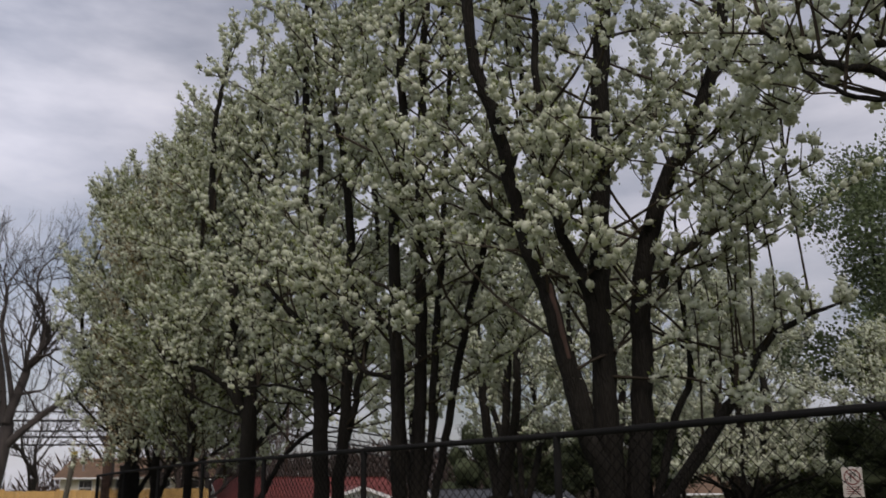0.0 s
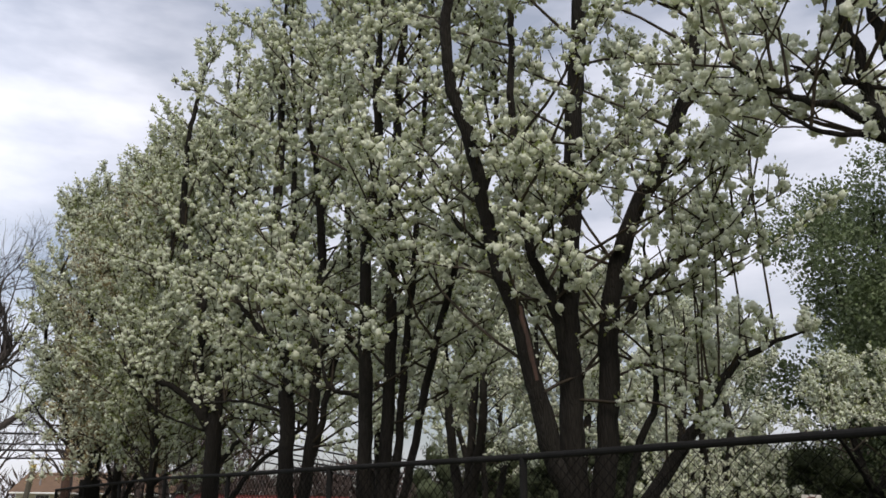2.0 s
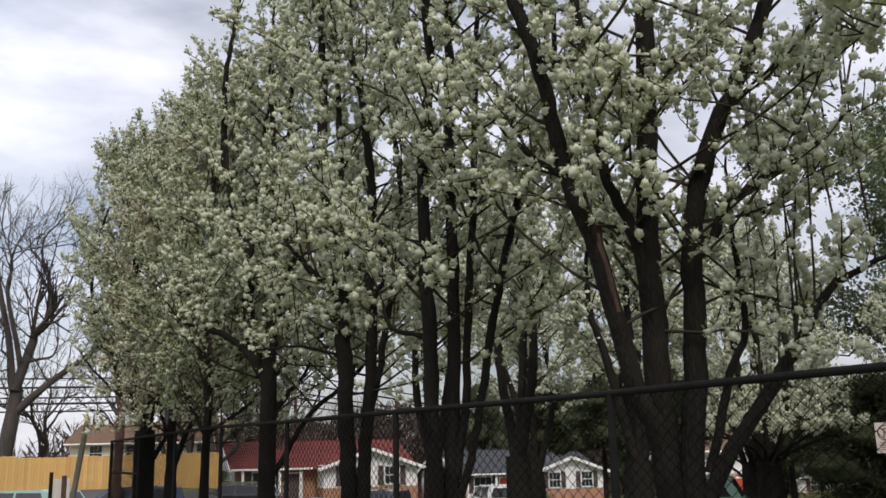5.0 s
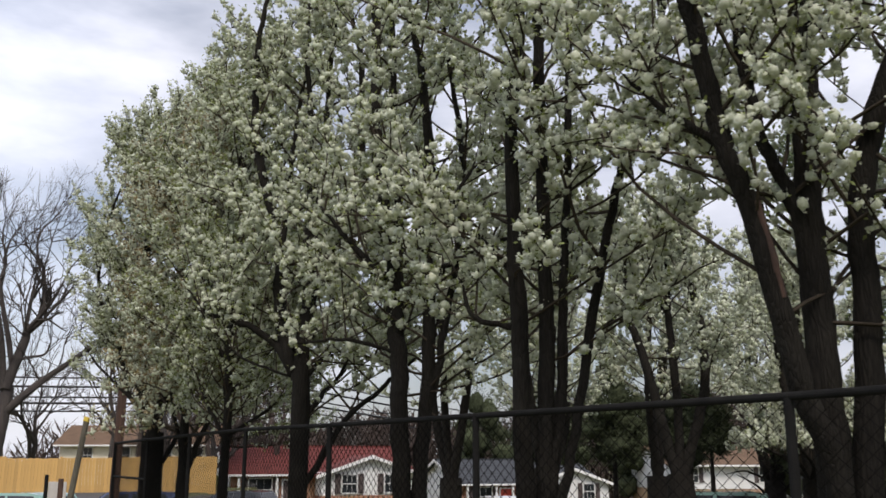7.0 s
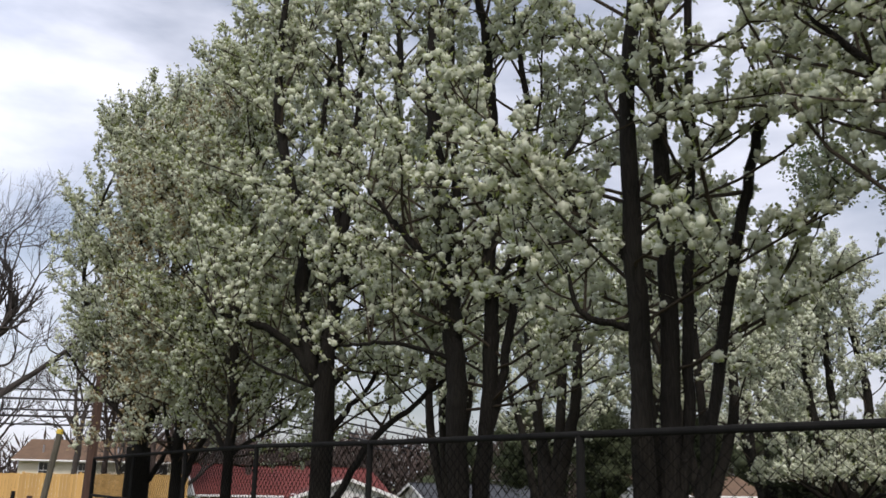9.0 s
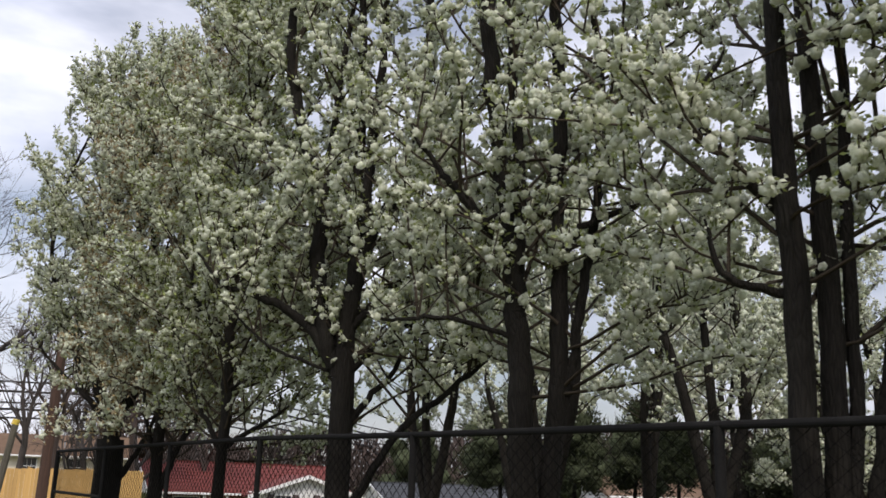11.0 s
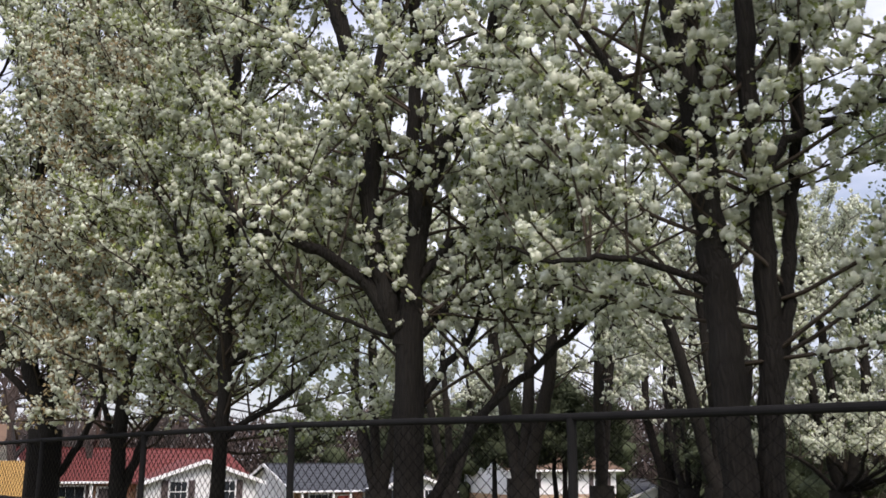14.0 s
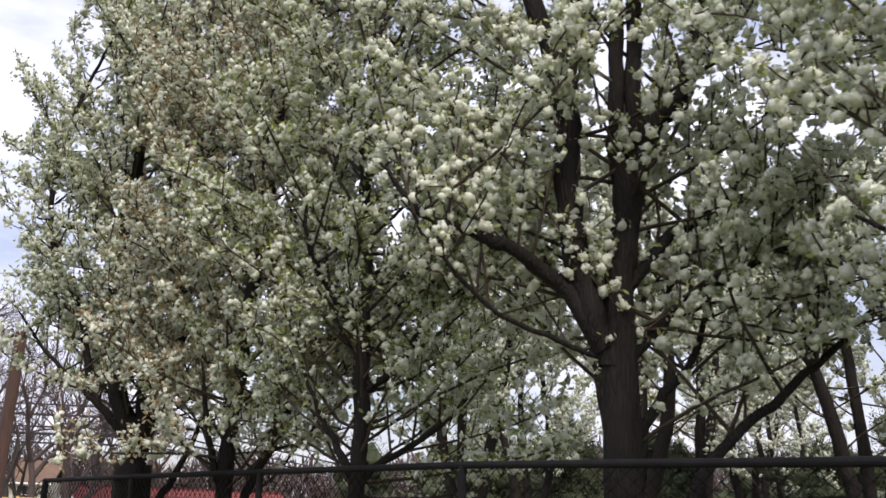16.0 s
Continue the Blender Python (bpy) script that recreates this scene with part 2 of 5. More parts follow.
BRICK_DARK = brick_mat("dark_red_brick", (0.075, 0.028, 0.020), (0.12, 0.046, 0.032), (0.11, 0.095, 0.085))
ROOF_RED = mat("red_shingle", (0.085, 0.016, 0.013), (0.15, 0.030, 0.024), 0.9, 1.5, 0.01, fine=22)
ROOF_BROWN = mat("brown_shingle", (0.085, 0.050, 0.028), (0.15, 0.090, 0.052), 0.9, 1.5, 0.01, fine=22)
ROOF_GREY = mat("grey_shingle", (0.022, 0.025, 0.030), (0.055, 0.060, 0.068), 0.9, 1.5, 0.01, fine=22)
SHUTTER = mat("dark_shutter", (0.06, 0.045, 0.045), (0.10, 0.075, 0.07), 0.6, 4)
RED_DOOR = mat("red_door", (0.42, 0.045, 0.025), (0.52, 0.07, 0.04), 0.45, 2)
PANE = mat("window_glass", (0.015, 0.018, 0.022), (0.035, 0.04, 0.045), 0.06, 1)
ASPHALT = mat("asphalt", (0.040, 0.040, 0.041), (0.075, 0.073, 0.070), 0.9, 0.7, 0.01, fine=60)
GRASS = mat("spring_grass", (0.055, 0.075, 0.022), (0.14, 0.13, 0.055), 0.95, 0.5, 0.03, fine=40)
SIGN_WHITE = mat("sign_white", (0.40, 0.37, 0.34), (0.52, 0.49, 0.46), 0.4, 5)
SIGN_RED = mat("sign_red", (0.12, 0.035, 0.03), (0.18, 0.055, 0.05), 0.45, 5)
SIGN_INK = mat("sign_ink", (0.03, 0.03, 0.03), (0.06, 0.055, 0.055), 0.5, 5)
STEEL = mat("galvanised_steel", (0.30, 0.30, 0.31), (0.42, 0.42, 0.43), 0.45, 12, metal=0.8)
RUBBER = mat("rubber", (0.015, 0.015, 0.015), (0.03, 0.03, 0.03), 0.85, 9)
BLUE_BIN = mat("blue_plastic", (0.015, 0.05, 0.30), (0.03, 0.08, 0.40), 0.5, 3)
LID = mat("dark_lid", (0.015, 0.018, 0.03), (0.03, 0.035, 0.05), 0.6, 3)
CAR_PAINT = {
    "white": mat("white_paint", (0.70, 0.70, 0.71), (0.76, 0.76, 0.77), 0.3, 2, coat=0.8),
    "blue": mat("dark_blue_paint", (0.02, 0.035, 0.09), (0.035, 0.05, 0.12), 0.25, 2, coat=0.9),
    "red": mat("red_paint", (0.30, 0.03, 0.03), (0.36, 0.045, 0.04), 0.3, 2, coat=0.8),
    "green": mat("pale_green_paint", (0.16, 0.30, 0.25), (0.20, 0.35, 0.30), 0.3, 2, coat=0.8),
    "black": mat("black_paint", (0.012, 0.014, 0.016), (0.02, 0.022, 0.025), 0.25, 2, coat=0.9),
}


# ---- building helpers ----
def link_mesh(name, me, material, parent=None, label="", smooth=False):
    me.materials.append(material)
    if smooth:
        me.polygons.foreach_set("use_smooth", [True] * len(me.polygons))
    ob = new(name, me)
    ob.parent = parent
    if label:
        ob["label"] = label
    return ob


def part(name, bm, material, parent=None, label="", smooth=False):
    """Link a bmesh as one mesh object under a thing or a part."""
    me = bpy.data.meshes.new(name)
    bm.to_mesh(me)
    bm.free()
    return link_mesh(name, me, material, parent, label, smooth)


def soup(name, verts, faces, material, parent=None, label="", smooth=False):
    """A mesh from numpy arrays: all faces have the same number of corners."""
    verts, faces = np.asarray(verts, dtype=np.float32), np.asarray(faces, dtype=np.int32)
    me = bpy.data.meshes.new(name)
    k = faces.shape[1]
    me.vertices.add(len(verts))
    me.vertices.foreach_set("co", verts.ravel())
    me.loops.add(faces.size)
    me.loops.foreach_set("vertex_index", faces.ravel())
    me.polygons.add(len(faces))
    me.polygons.foreach_set("loop_start", np.arange(0, faces.size, k, dtype=np.int32))
    me.update(calc_edges=True)
    return link_mesh(name, me, material, parent, label, smooth)


def thing(name, at, label, category, group="", turn=0.0, kind=""):
    ob = new(name)
    ob.empty_display_size = 0.2
    ob.matrix_basis = pose(*at, 0, 0, turn)
    return tagged(ob, label, category, group, kind)


def box(bm, x0, y0, z0, x1, y1, z1, bevel=0.0):
    made = bmesh.ops.create_cube(bm, size=1.0)["verts"]
    for v in made:
        v.co = Vector((x0 + (v.co.x + 0.5) * (x1 - x0), y0 + (v.co.y + 0.5) * (y1 - y0), z0 + (v.co.z + 0.5) * (z1 - z0)))
    if bevel:
        edges = list({e for v in made for e in v.link_edges})
        bmesh.ops.bevel(bm, geom=edges, offset=bevel, segments=2, affect="EDGES", profile=0.5)
    return bm


def block(*size, bevel=0.0):
    return box(bmesh.new(), *size, bevel=bevel)


def rod(bm, a, b, r0, r1=None, sides=10):
    a, b = Vector(a), Vector(b)
    m = Matrix.Translation((a + b) / 2) @ (b - a).to_track_quat("Z", "Y").to_matrix().to_4x4()
    bmesh.ops.create_cone(bm, cap_ends=True, segments=sides, radius1=r0, radius2=r0 if r1 is None else r1, depth=(b - a).length, matrix=m)
    return bm


def prism(bm, outline, axis_a, axis_b, push, origin=(0, 0, 0)):
    """An outline of (a, b) in the plane of two axes, pushed out along a third."""
    axis_a, axis_b, push, origin = Vector(axis_a), Vector(axis_b), Vector(push), Vector(origin)
    low = [bm.verts.new(origin + axis_a * a + axis_b * b) for a, b in outline]
    high = [bm.verts.new(v.co + push) for v in low]
    bm.faces.new(low[::-1])
    bm.faces.new(high)
    for i in range(len(low)):
        j = (i + 1) % len(low)
        bm.faces.new((low[i], low[j], high[j], high[i]))
    bmesh.ops.recalc_face_normals(bm, faces=bm.faces[:])
    return bm


class Tubes:
    """Tapered limbs gathered into one mesh."""

    def __init__(self, sides):
        self.sides, self.verts, self.faces, self.count = sides, [], [], 0

    def add(self, points, radii, rough=0.0, rng=None):
        p, r, s = np.asarray(points, float), np.asarray(radii, float), self.sides
        way = np.gradient(p, axis=0)
        way /= np.linalg.norm(way, axis=1)[:, None] + 1e-9
        ref = np.where(np.abs(way[:, 2:3]) > 0.9, np.array([[1.0, 0, 0]]), np.array([[0, 0, 1.0]]))
        if np.abs(way[:, 2]).mean() > 0.6:
            ref = np.tile([[1.0, 0.0, 0.0]], (len(p), 1))
        else:
            ref = np.tile([[0.0, 0.0, 1.0]], (len(p), 1))
        u = np.cross(way, ref)
        u /= np.linalg.norm(u, axis=1)[:, None] + 1e-9
        v = np.cross(way, u)
        ang = np.arange(s) * 2 * np.pi / s
        ring = u[:, None, :] * np.cos(ang)[None, :, None] + v[:, None, :] * np.sin(ang)[None, :, None]
        rad = np.repeat(r[:, None], s, axis=1)
        if rough:
            rad = rad * (1 + rng.uniform(-rough, rough, rad.shape))
        self.verts.append((p[:, None, :] + ring * rad[:, :, None]).reshape(-1, 3))
        i, j = np.meshgrid(np.arange(len(p) - 1), np.arange(s), indexing="ij")
        a = self.count + i * s + j
        b = self.count + i * s + (j + 1) % s
        self.faces.append(np.stack([a, b, b + s, a + s], axis=-1).reshape(-1, 4))
        self.count += len(p) * s

    def link(self, name, material, parent, label="", smooth=True):
        return soup(name, np.concatenate(self.verts), np.concatenate(self.faces), material, parent, label, smooth)


def spline(points, steps):
    """A smooth run through control points."""
    p = np.asarray(points, float)
    p = np.vstack([2 * p[0] - p[1], p, 2 * p[-1] - p[-2]])
    out = []
    for k in range(1, len(p) - 2):
        for t in np.linspace(0, 1, steps, endpoint=False):
            a, b, c, d = p[k - 1], p[k], p[k + 1], p[k + 2]
            out.append(0.5 * (2 * b + (c - a) * t + (2 * a - 5 * b + 4 * c - d) * t * t + (3 * b - a - 3 * c + d) * t ** 3))
    out.append(p[-2])
    return np.array(out)


def unit(v):
    return v / (np.linalg.norm(v, axis=-1, keepdims=True) + 1e-9)


def frames_of(normals, rng):
    """Two directions square to each normal, turned by chance."""
    ref = unit(rng.normal(size=normals.shape))
    u = unit(np.cross(normals, ref))
    return u, np.cross(normals, u)


def flowers(centres, rng, count, radii, size):
    """Small four-cornered petals lying on round flower heads."""
    n = len(centres)
    way = unit(rng.normal(size=(n, count, 3)) + np.array([0, 0, 0.15]))
    r = radii[:, None, None] * rng.uniform(0.80, 1.55, (n, count, 1))
    c = (centres[:, None, :] + way * r).reshape(-1, 3)
    nrm = unit(way.reshape(-1, 3) + 0.5 * rng.normal(size=(n * count, 3)))
    u, v = frames_of(nrm, rng)
    s = size * rng.uniform(0.75, 1.25, (len(c), 1))
    ang = np.arange(4) * 2 * np.pi / 4 + 0.4
    verts = c[:, None, :] + (u[:, None, :] * np.cos(ang)[None, :, None] + v[:, None, :] * np.sin(ang)[None, :, None]) * s[:, :, None]
    verts += nrm[:, None, :] * (s * 0.25)[:, :, None] * np.array([1, -0.6, 0.8, -0.7])[None, :, None]
    return verts.reshape(-1, 3), np.arange(len(c) * 4).reshape(-1, 4)


GOLD = (1 + 5 ** 0.5) / 2
ICO_V = unit(np.array([(-1, GOLD, 0), (1, GOLD, 0), (-1, -GOLD, 0), (1, -GOLD, 0), (0, -1, GOLD), (0, 1, GOLD), (0, -1, -GOLD), (0, 1, -GOLD), (GOLD, 0, -1), (GOLD, 0, 1), (-GOLD, 0, -1), (-GOLD, 0, 1)]))
ICO_F = np.array([f for f in itertools.combinations(range(12), 3)
                  if all(abs(np.linalg.norm(ICO_V[a] - ICO_V[b]) - 1.0515) < 0.01 for a, b in ((f[0], f[1]), (f[1], f[2]), (f[0], f[2])))])


OCT_V = np.array([(1, 0, 0), (-1, 0, 0), (0, 1, 0), (0, -1, 0), (0, 0, 1), (0, 0, -1)], float)
OCT_F = np.array([(0, 2, 4), (2, 1, 4), (1, 3, 4), (3, 0, 4), (2, 0, 5), (1, 2, 5), (3, 1, 5), (0, 3, 5)])


ICO_OUT = np.array([v if np.linalg.det(ICO_V[v]) > 0 else v[::-1] for v in ICO_F])


def puffs(centres, rng, radii, coarse=False):
    """Rounded, lumpy flower heads; far off, eight-sided ones."""
    n = len(centres)
    if coarse:
        turn = unit(rng.normal(size=(n, 1, 3))) * 0.5
        verts = centres[:, None, :] + unit(OCT_V[None] + turn) * radii[:, None, None] * rng.uniform(0.55, 1.1, (n, 6, 1))
        return verts.reshape(-1, 3), (OCT_F[None] + 6 * np.arange(n)[:, None, None]).reshape(-1, 3)
    r = radii[:, None, None] * rng.uniform(0.62, 1.25, (n, 12, 1))
    verts = centres[:, None, :] + ICO_V[None] * r * rng.uniform(0.88, 1.12, (n, 1, 3))
    faces = ICO_OUT[None] + 12 * np.arange(n)[:, None, None]
    return verts.reshape(-1, 3), faces.reshape(-1, 3)


def blades(centres, rng, count, spread, length, width, lift=0.5):
    """Small pointed leaves round each centre."""
    n = len(centres)
    way = unit(rng.normal(size=(n * count, 3)) + np.array([0, 0, lift]))
    c = np.repeat(centres, count, axis=0) + way * spread * rng.uniform(0.4, 1.2, (n * count, 1))
    side = unit(np.cross(way, unit(rng.normal(size=way.shape))))
    k = length * rng.uniform(0.6, 1.3, (n * count, 1))
    w = width * rng.uniform(0.7, 1.2, (n * count, 1))
    verts = np.stack([c, c + way * k * 0.5 + side * w, c + way * k, c + way * k * 0.5 - side * w], axis=1)
    return verts.reshape(-1, 3), np.arange(n * count * 4).reshape(-1, 4)


def grown(rng, start, way, length, steps, rise, wander):
    """A branch that bends upwards and wanders."""
    pts, d = [np.array(start, float)], np.array(way, float)
    for _ in range(steps):
        d = unit(d + np.array([0, 0, rise / steps]) + rng.normal(size=3) * wander)
        pts.append(pts[-1] + d * length / steps)
    return np.array(pts)


# ---- trees ----
LANE = radians(250)      # the side of the row on which the path runs; branches are cut back there


def pear(at, label, stems, top, reach, seed, low=1.9, foot=0.62, branches=90, trunk=None, count=6, ball=0.035, size=0.0165, coarse=False, gap=0.067, lane=1, airy=0.0, leafy=2, group="row of flowering pears", scar=False, fill=1.0, leaf=LEAF, leaf_label="small yellow-green young leaves", blade=0.062):
    """A flowering pear. stems: (radius, depth lean, [(sideways, height), ...]) of each main limb, sideways and heights in metres from the foot."""
    rng = np.random.default_rng(seed)
    tree = thing("flowering_pear_tree", at, label, "tree", group)
    twigs, spots, runs = Tubes(3), [], []
    middle = low + 0.42 * (top - low)

    def edge(p):
        """The crown's radius at a place: a rounded dome over a narrower foot, uneven all round."""
        a, z = math.atan2(p[1], p[0]), p[2]
        if z > middle:
            k = math.sqrt(max(0.0, 1 - ((z - middle) / (top - middle)) ** 2))
        else:
            f = min(1.0, max(0.0, (z - low) / (middle - low)))
            k = foot + (1 - foot) * f * (1.4 - 0.4 * f)
        if lane:
            k *= 1 - 0.35 * lane * max(0.0, math.cos(a - LANE))
        return reach * k * (1 + 0.06 * math.sin(3 * a + seed) + 0.05 * math.sin(2.3 * z + 2 * a + seed * 2)) + 0.05

    def strew(line, number, first, jitter):
        """Flower heads along a run of points."""
        g = rng.uniform(first, 1.0, number) * (len(line) - 1.001)
        k = g.astype(int)
        spots.append(line[k] + (line[k + 1] - line[k]) * (g - k)[:, None] + rng.normal(size=(number, 3)) * jitter)

    def sprig(b, f, toward, long):
        k = min(len(b) - 2, int(f * (len(b) - 1)))
        q = b[k] + (b[k + 1] - b[k]) * rng.uniform()
        tw = grown(rng, q, toward, long, 2, 0.5, 0.10)
        twigs.add(tw, np.linspace(0.0085, 0.0040, len(tw)))
        strew(tw, max(2, int(long / gap)), 0.2, 0.018)

    if trunk:
        r, z1 = trunk
        zs = np.array([-0.1, 0.05, 0.2, 0.5, z1 * 0.75, z1])
        t = Tubes(14)
        t.add(np.stack([np.zeros(6), np.zeros(6), zs], 1), r * np.array([1.6, 1.35, 1.15, 1.03, 1.0, 0.92]), 0.07, rng)
        t.link("trunk", BARK, tree)
    for k, (r0, lean, line) in enumerate(stems):
        line = [(x, lean * (z - line[0][1]), z) for x, z in line]
        end, before = np.array(line[-1]), np.array(line[-2])
        main = end[2] > 2.9 and r0 > 0.04 and abs(end[0]) < 1.25 and unit(end - before)[2] > 0.78
        if main and end[2] < top * 0.85:
            d = unit(end - before)
            goal = top * rng.uniform(0.80, 0.93)
            while end[2] < goal - 0.3:
                pull = -0.16 * end[:2] / (0.6 * edge(end) + 0.1)
                d = unit(d * np.array([0.85, 0.85, 1]) + np.array([pull[0], pull[1], 0.18]) + rng.normal(size=3) * 0.07)
                end = end + d * 0.7
                line.append(tuple(end))
        p = spline(line, 5)
        p[1:-1] += rng.normal(size=(len(p) - 2, 3)) * 0.008
        s = np.linspace(0, 1, len(p))
        rad = 0.90 * r0 * (1 - s) ** 0.62 + 0.007
        t = Tubes(11)
        t.add(p, rad, 0.075, rng)
        t.link("limb", BARK, tree)
        runs.append((p, rad, r0))
        if scar and k == 0:
            q = p[(p[:, 2] > 2.45) & (p[:, 2] < 3.1)]
            if len(q) > 1:
                t = Tubes(6)
                t.add(q + np.array([0.030, -0.050, 0]), np.full(len(q), 0.028), 0.15, rng)
                t.link("torn_bark", SCAR, tree, "strip of torn reddish bare wood")
    total = sum((p[-1, 2] - max(low, p[0, 2])) * (0.4 + 5 * r0) for p, _, r0 in runs if p[-1, 2] > low)
    for p, rad, r0 in runs:
        if p[-1, 2] <= low:
            continue
        g = rng.uniform(0, len(p) - 1.001, int(4 * (p[-1, 2] - low)))
        lo = g.astype(int)
        q = p[lo] + (p[lo + 1] - p[lo]) * (g - lo)[:, None]
        q = q + unit(rng.normal(size=q.shape) * np.array([1, 1, 0.3])) * (rad[lo][:, None] + 0.04)
        spots.append(q[q[:, 2] > low + 0.25])
        if p[-1, 2] > 0.7 * top:
            for _ in range(18):
                sprig(p, rng.uniform(0.62, 1.0), unit(rng.normal(size=3) * 0.8 + np.array([0, 0, 0.5])), rng.uniform(0.22, 0.60))
        way = unit(p[-1] - p[0])
        if way[2] < 0.80:
            span = float(np.linalg.norm(p[-1] - p[0]))
            for _ in range(int(span * 3.2)):
                k = rng.integers(len(p) // 4, len(p) - 1)
                b = grown(rng, p[k], (rng.normal() * 0.14, rng.normal() * 0.14, 1.0), rng.uniform(0.6, 1.5) * (1.7 if r0 > 0.06 else 1), 6, 0.3, 0.04)
                twigs.add(b, np.linspace(0.013, 0.005, len(b)))
                strew(b, 6, 0.25, 0.025)
                for _ in range(7 if r0 > 0.06 else 3):
                    sprig(b, rng.uniform(0.3, 0.95), unit(rng.normal(size=3) + np.array([0, 0, 0.8])), rng.uniform(0.10, 0.26))
        share = (p[-1, 2] - max(low, p[0, 2])) * (0.4 + 5 * r0) / total
        n = max(7, int(branches * share))
        ok = np.where(p[:, 2] > low - 0.1)[0]
        for i in range(n):
            k = ok[min(len(ok) - 1, int(len(ok) * (i + rng.uniform()) / n))]
            start = p[k]
            a = i * 2.4 + rng.uniform(-0.5, 0.5)
            if lane and math.cos(a - LANE) > 0.35 and rng.uniform() < 0.6 * lane:
                a += rng.choice((-1.2, 1.2)) * rng.uniform(0.8, 1.4)
            h = np.clip((start[2] - low) / (top - low), 0, 1)
            if start[2] > 4.6 and rng.uniform() < airy:
                continue
            el = radians(rng.uniform(22, 58) + 14 * h) if h > 0.30 else radians(rng.uniform(8, 50))
            d = np.array([math.cos(a) * math.cos(el), math.sin(a) * math.cos(el), math.sin(el)])
            free = 0.3
            while free < 2.9:
                q = start + d * free + np.array([0, 0, 0.04 * free * free])
                if math.hypot(q[0], q[1]) > edge(q):
                    break
                free += 0.1
            b = grown(rng, start, d, free * rng.uniform(0.80, 1.02), 8, 0.25, 0.13)
            length = float(np.linalg.norm(b[-1] - b[0]))
            br = min(rad[k] * 0.5, 0.007 + 0.008 * length, 0.018)
            twigs.add(b, np.linspace(br, 0.006, len(b)))
            for _ in range(int(length / 0.125 * fill) + 3):
                f = rng.uniform(0.26, 1.0) ** 0.8
                w = unit(unit(b[-1] - b[0]) * 0.5 + rng.normal(size=3) * 0.62 + np.array([0, 0, 0.5]))
                room = max(0.3, 1 - max(0.0, math.hypot(*b[-1][:2]) / edge(b[-1]) - 0.8) * 2)
                sprig(b, f, w, rng.uniform(0.18, 0.62) * (1.1 - 0.4 * f) * room)
            strew(b, int(length / 0.16) + 1, 0.25, 0.028)
    spots = np.concatenate(spots)
    radii = ball * rng.uniform(0.6, 1.3, len(spots))
    tagged(twigs.link("twig_mass", TWIG, tree), kind="stuff")
    tagged(soup("blossom_mass", *puffs(spots, rng, radii, coarse), PETAL, tree, "white blossom clusters"), kind="stuff")
    if count:
        tagged(soup("petal_mass", *flowers(spots, rng, count, radii, size), PETAL, tree, "white outer flowers"), kind="stuff")
    tagged(soup("leaf_mass", *blades(spots, rng, leafy, ball * 1.6, blade, blade * 0.25), leaf, tree, leaf_label), kind="stuff")
    return tree


ROW = "white-blossoming pear tree behind the black chain-link fence"
pear((0.88, 8.48, 0), "multi-stemmed " + ROW, [
    (0.088, -0.155, [(0.0, 0.7), (-0.10, 1.44), (-0.27, 1.88), (-0.41, 2.47), (-0.56, 3.05), (-0.70, 3.42), (-0.82, 3.92), (-0.92, 4.43), (-1.12, 5.03)]),
    (0.122, 0.00, [(0.0, 0.6), (-0.06, 1.44), (-0.07, 2.37), (-0.08, 3.11), (-0.03, 3.95), (0.04, 5.27)]),
    (0.110, 0.02, [(0.08, 0.6), (0.15, 1.36), (0.25, 2.36), (0.28, 3.08), (0.46, 3.82), (0.75, 4.44), (1.06, 5.15)]),
    (0.075, -0.05, [(0.15, 0.75), (0.27, 1.14), (0.77, 1.87), (0.98, 2.17), (1.32, 2.65), (1.9, 2.92)]),
    (0.050, -0.11, [(-0.06, 2.2), (-0.10, 2.55), (-0.21, 3.15), (-0.37, 3.52), (-0.46, 3.95), (-0.53, 4.37), (-0.56, 4.8)]),
    (0.030, 0.10, [(-0.66, 3.60), (-0.98, 3.85), (-1.25, 4.14)]),
    (0.036, 0.12, [(0.27, 1.25), (0.52, 2.0), (0.68, 2.43), (0.65, 3.18), (0.68, 3.91)]),
    (0.040, -0.10, [(0.45, 3.1), (0.62, 3.39), (1.28, 3.83), (1.62, 4.1)]),
], 9.4, 2.4, 11, low=2.4, foot=0.55, branches=98, airy=0.14, trunk=(0.27, 1.0), scar=True, fill=0.55, count=7, leafy=2, blade=0.046, gap=0.075)
pear((-0.98, 9.95, 0), "twin-trunked " + ROW, [
    (0.085, -0.02, [(-0.03, 0.5), (-0.13, 1.4), (-0.15, 2.6), (-0.18, 3.4), (-0.17, 4.45), (-0.10, 5.2)]),
    (0.075, 0.03, [(0.03, 0.5), (0.05, 1.5), (0.07, 2.45), (0.08, 3.4), (0.07, 4.45), (0.08, 5.5)]),
    (0.042, 0.06, [(0.08, 1.2), (0.18, 1.9), (0.23, 2.9), (0.29, 3.9), (0.37, 5.5)]),
    (0.042, 0.02, [(0.08, 0.9), (0.29, 1.7), (0.46, 2.65), (0.61, 3.4), (0.81, 4.1), (0.97, 4.4)]),
    (0.026, -0.06, [(-0.16, 2.55), (-0.51, 2.62), (-0.63, 2.95)]),
    (0.030, -0.10, [(-0.18, 3.0), (-0.55, 3.38), (-0.67, 3.6), (-0.50, 3.95)]),
], 9.3, 2.25, 12, low=2.3, foot=0.5, branches=96, airy=0.14, trunk=(0.19, 0.8), fill=0.62, leafy=2, blade=0.048)
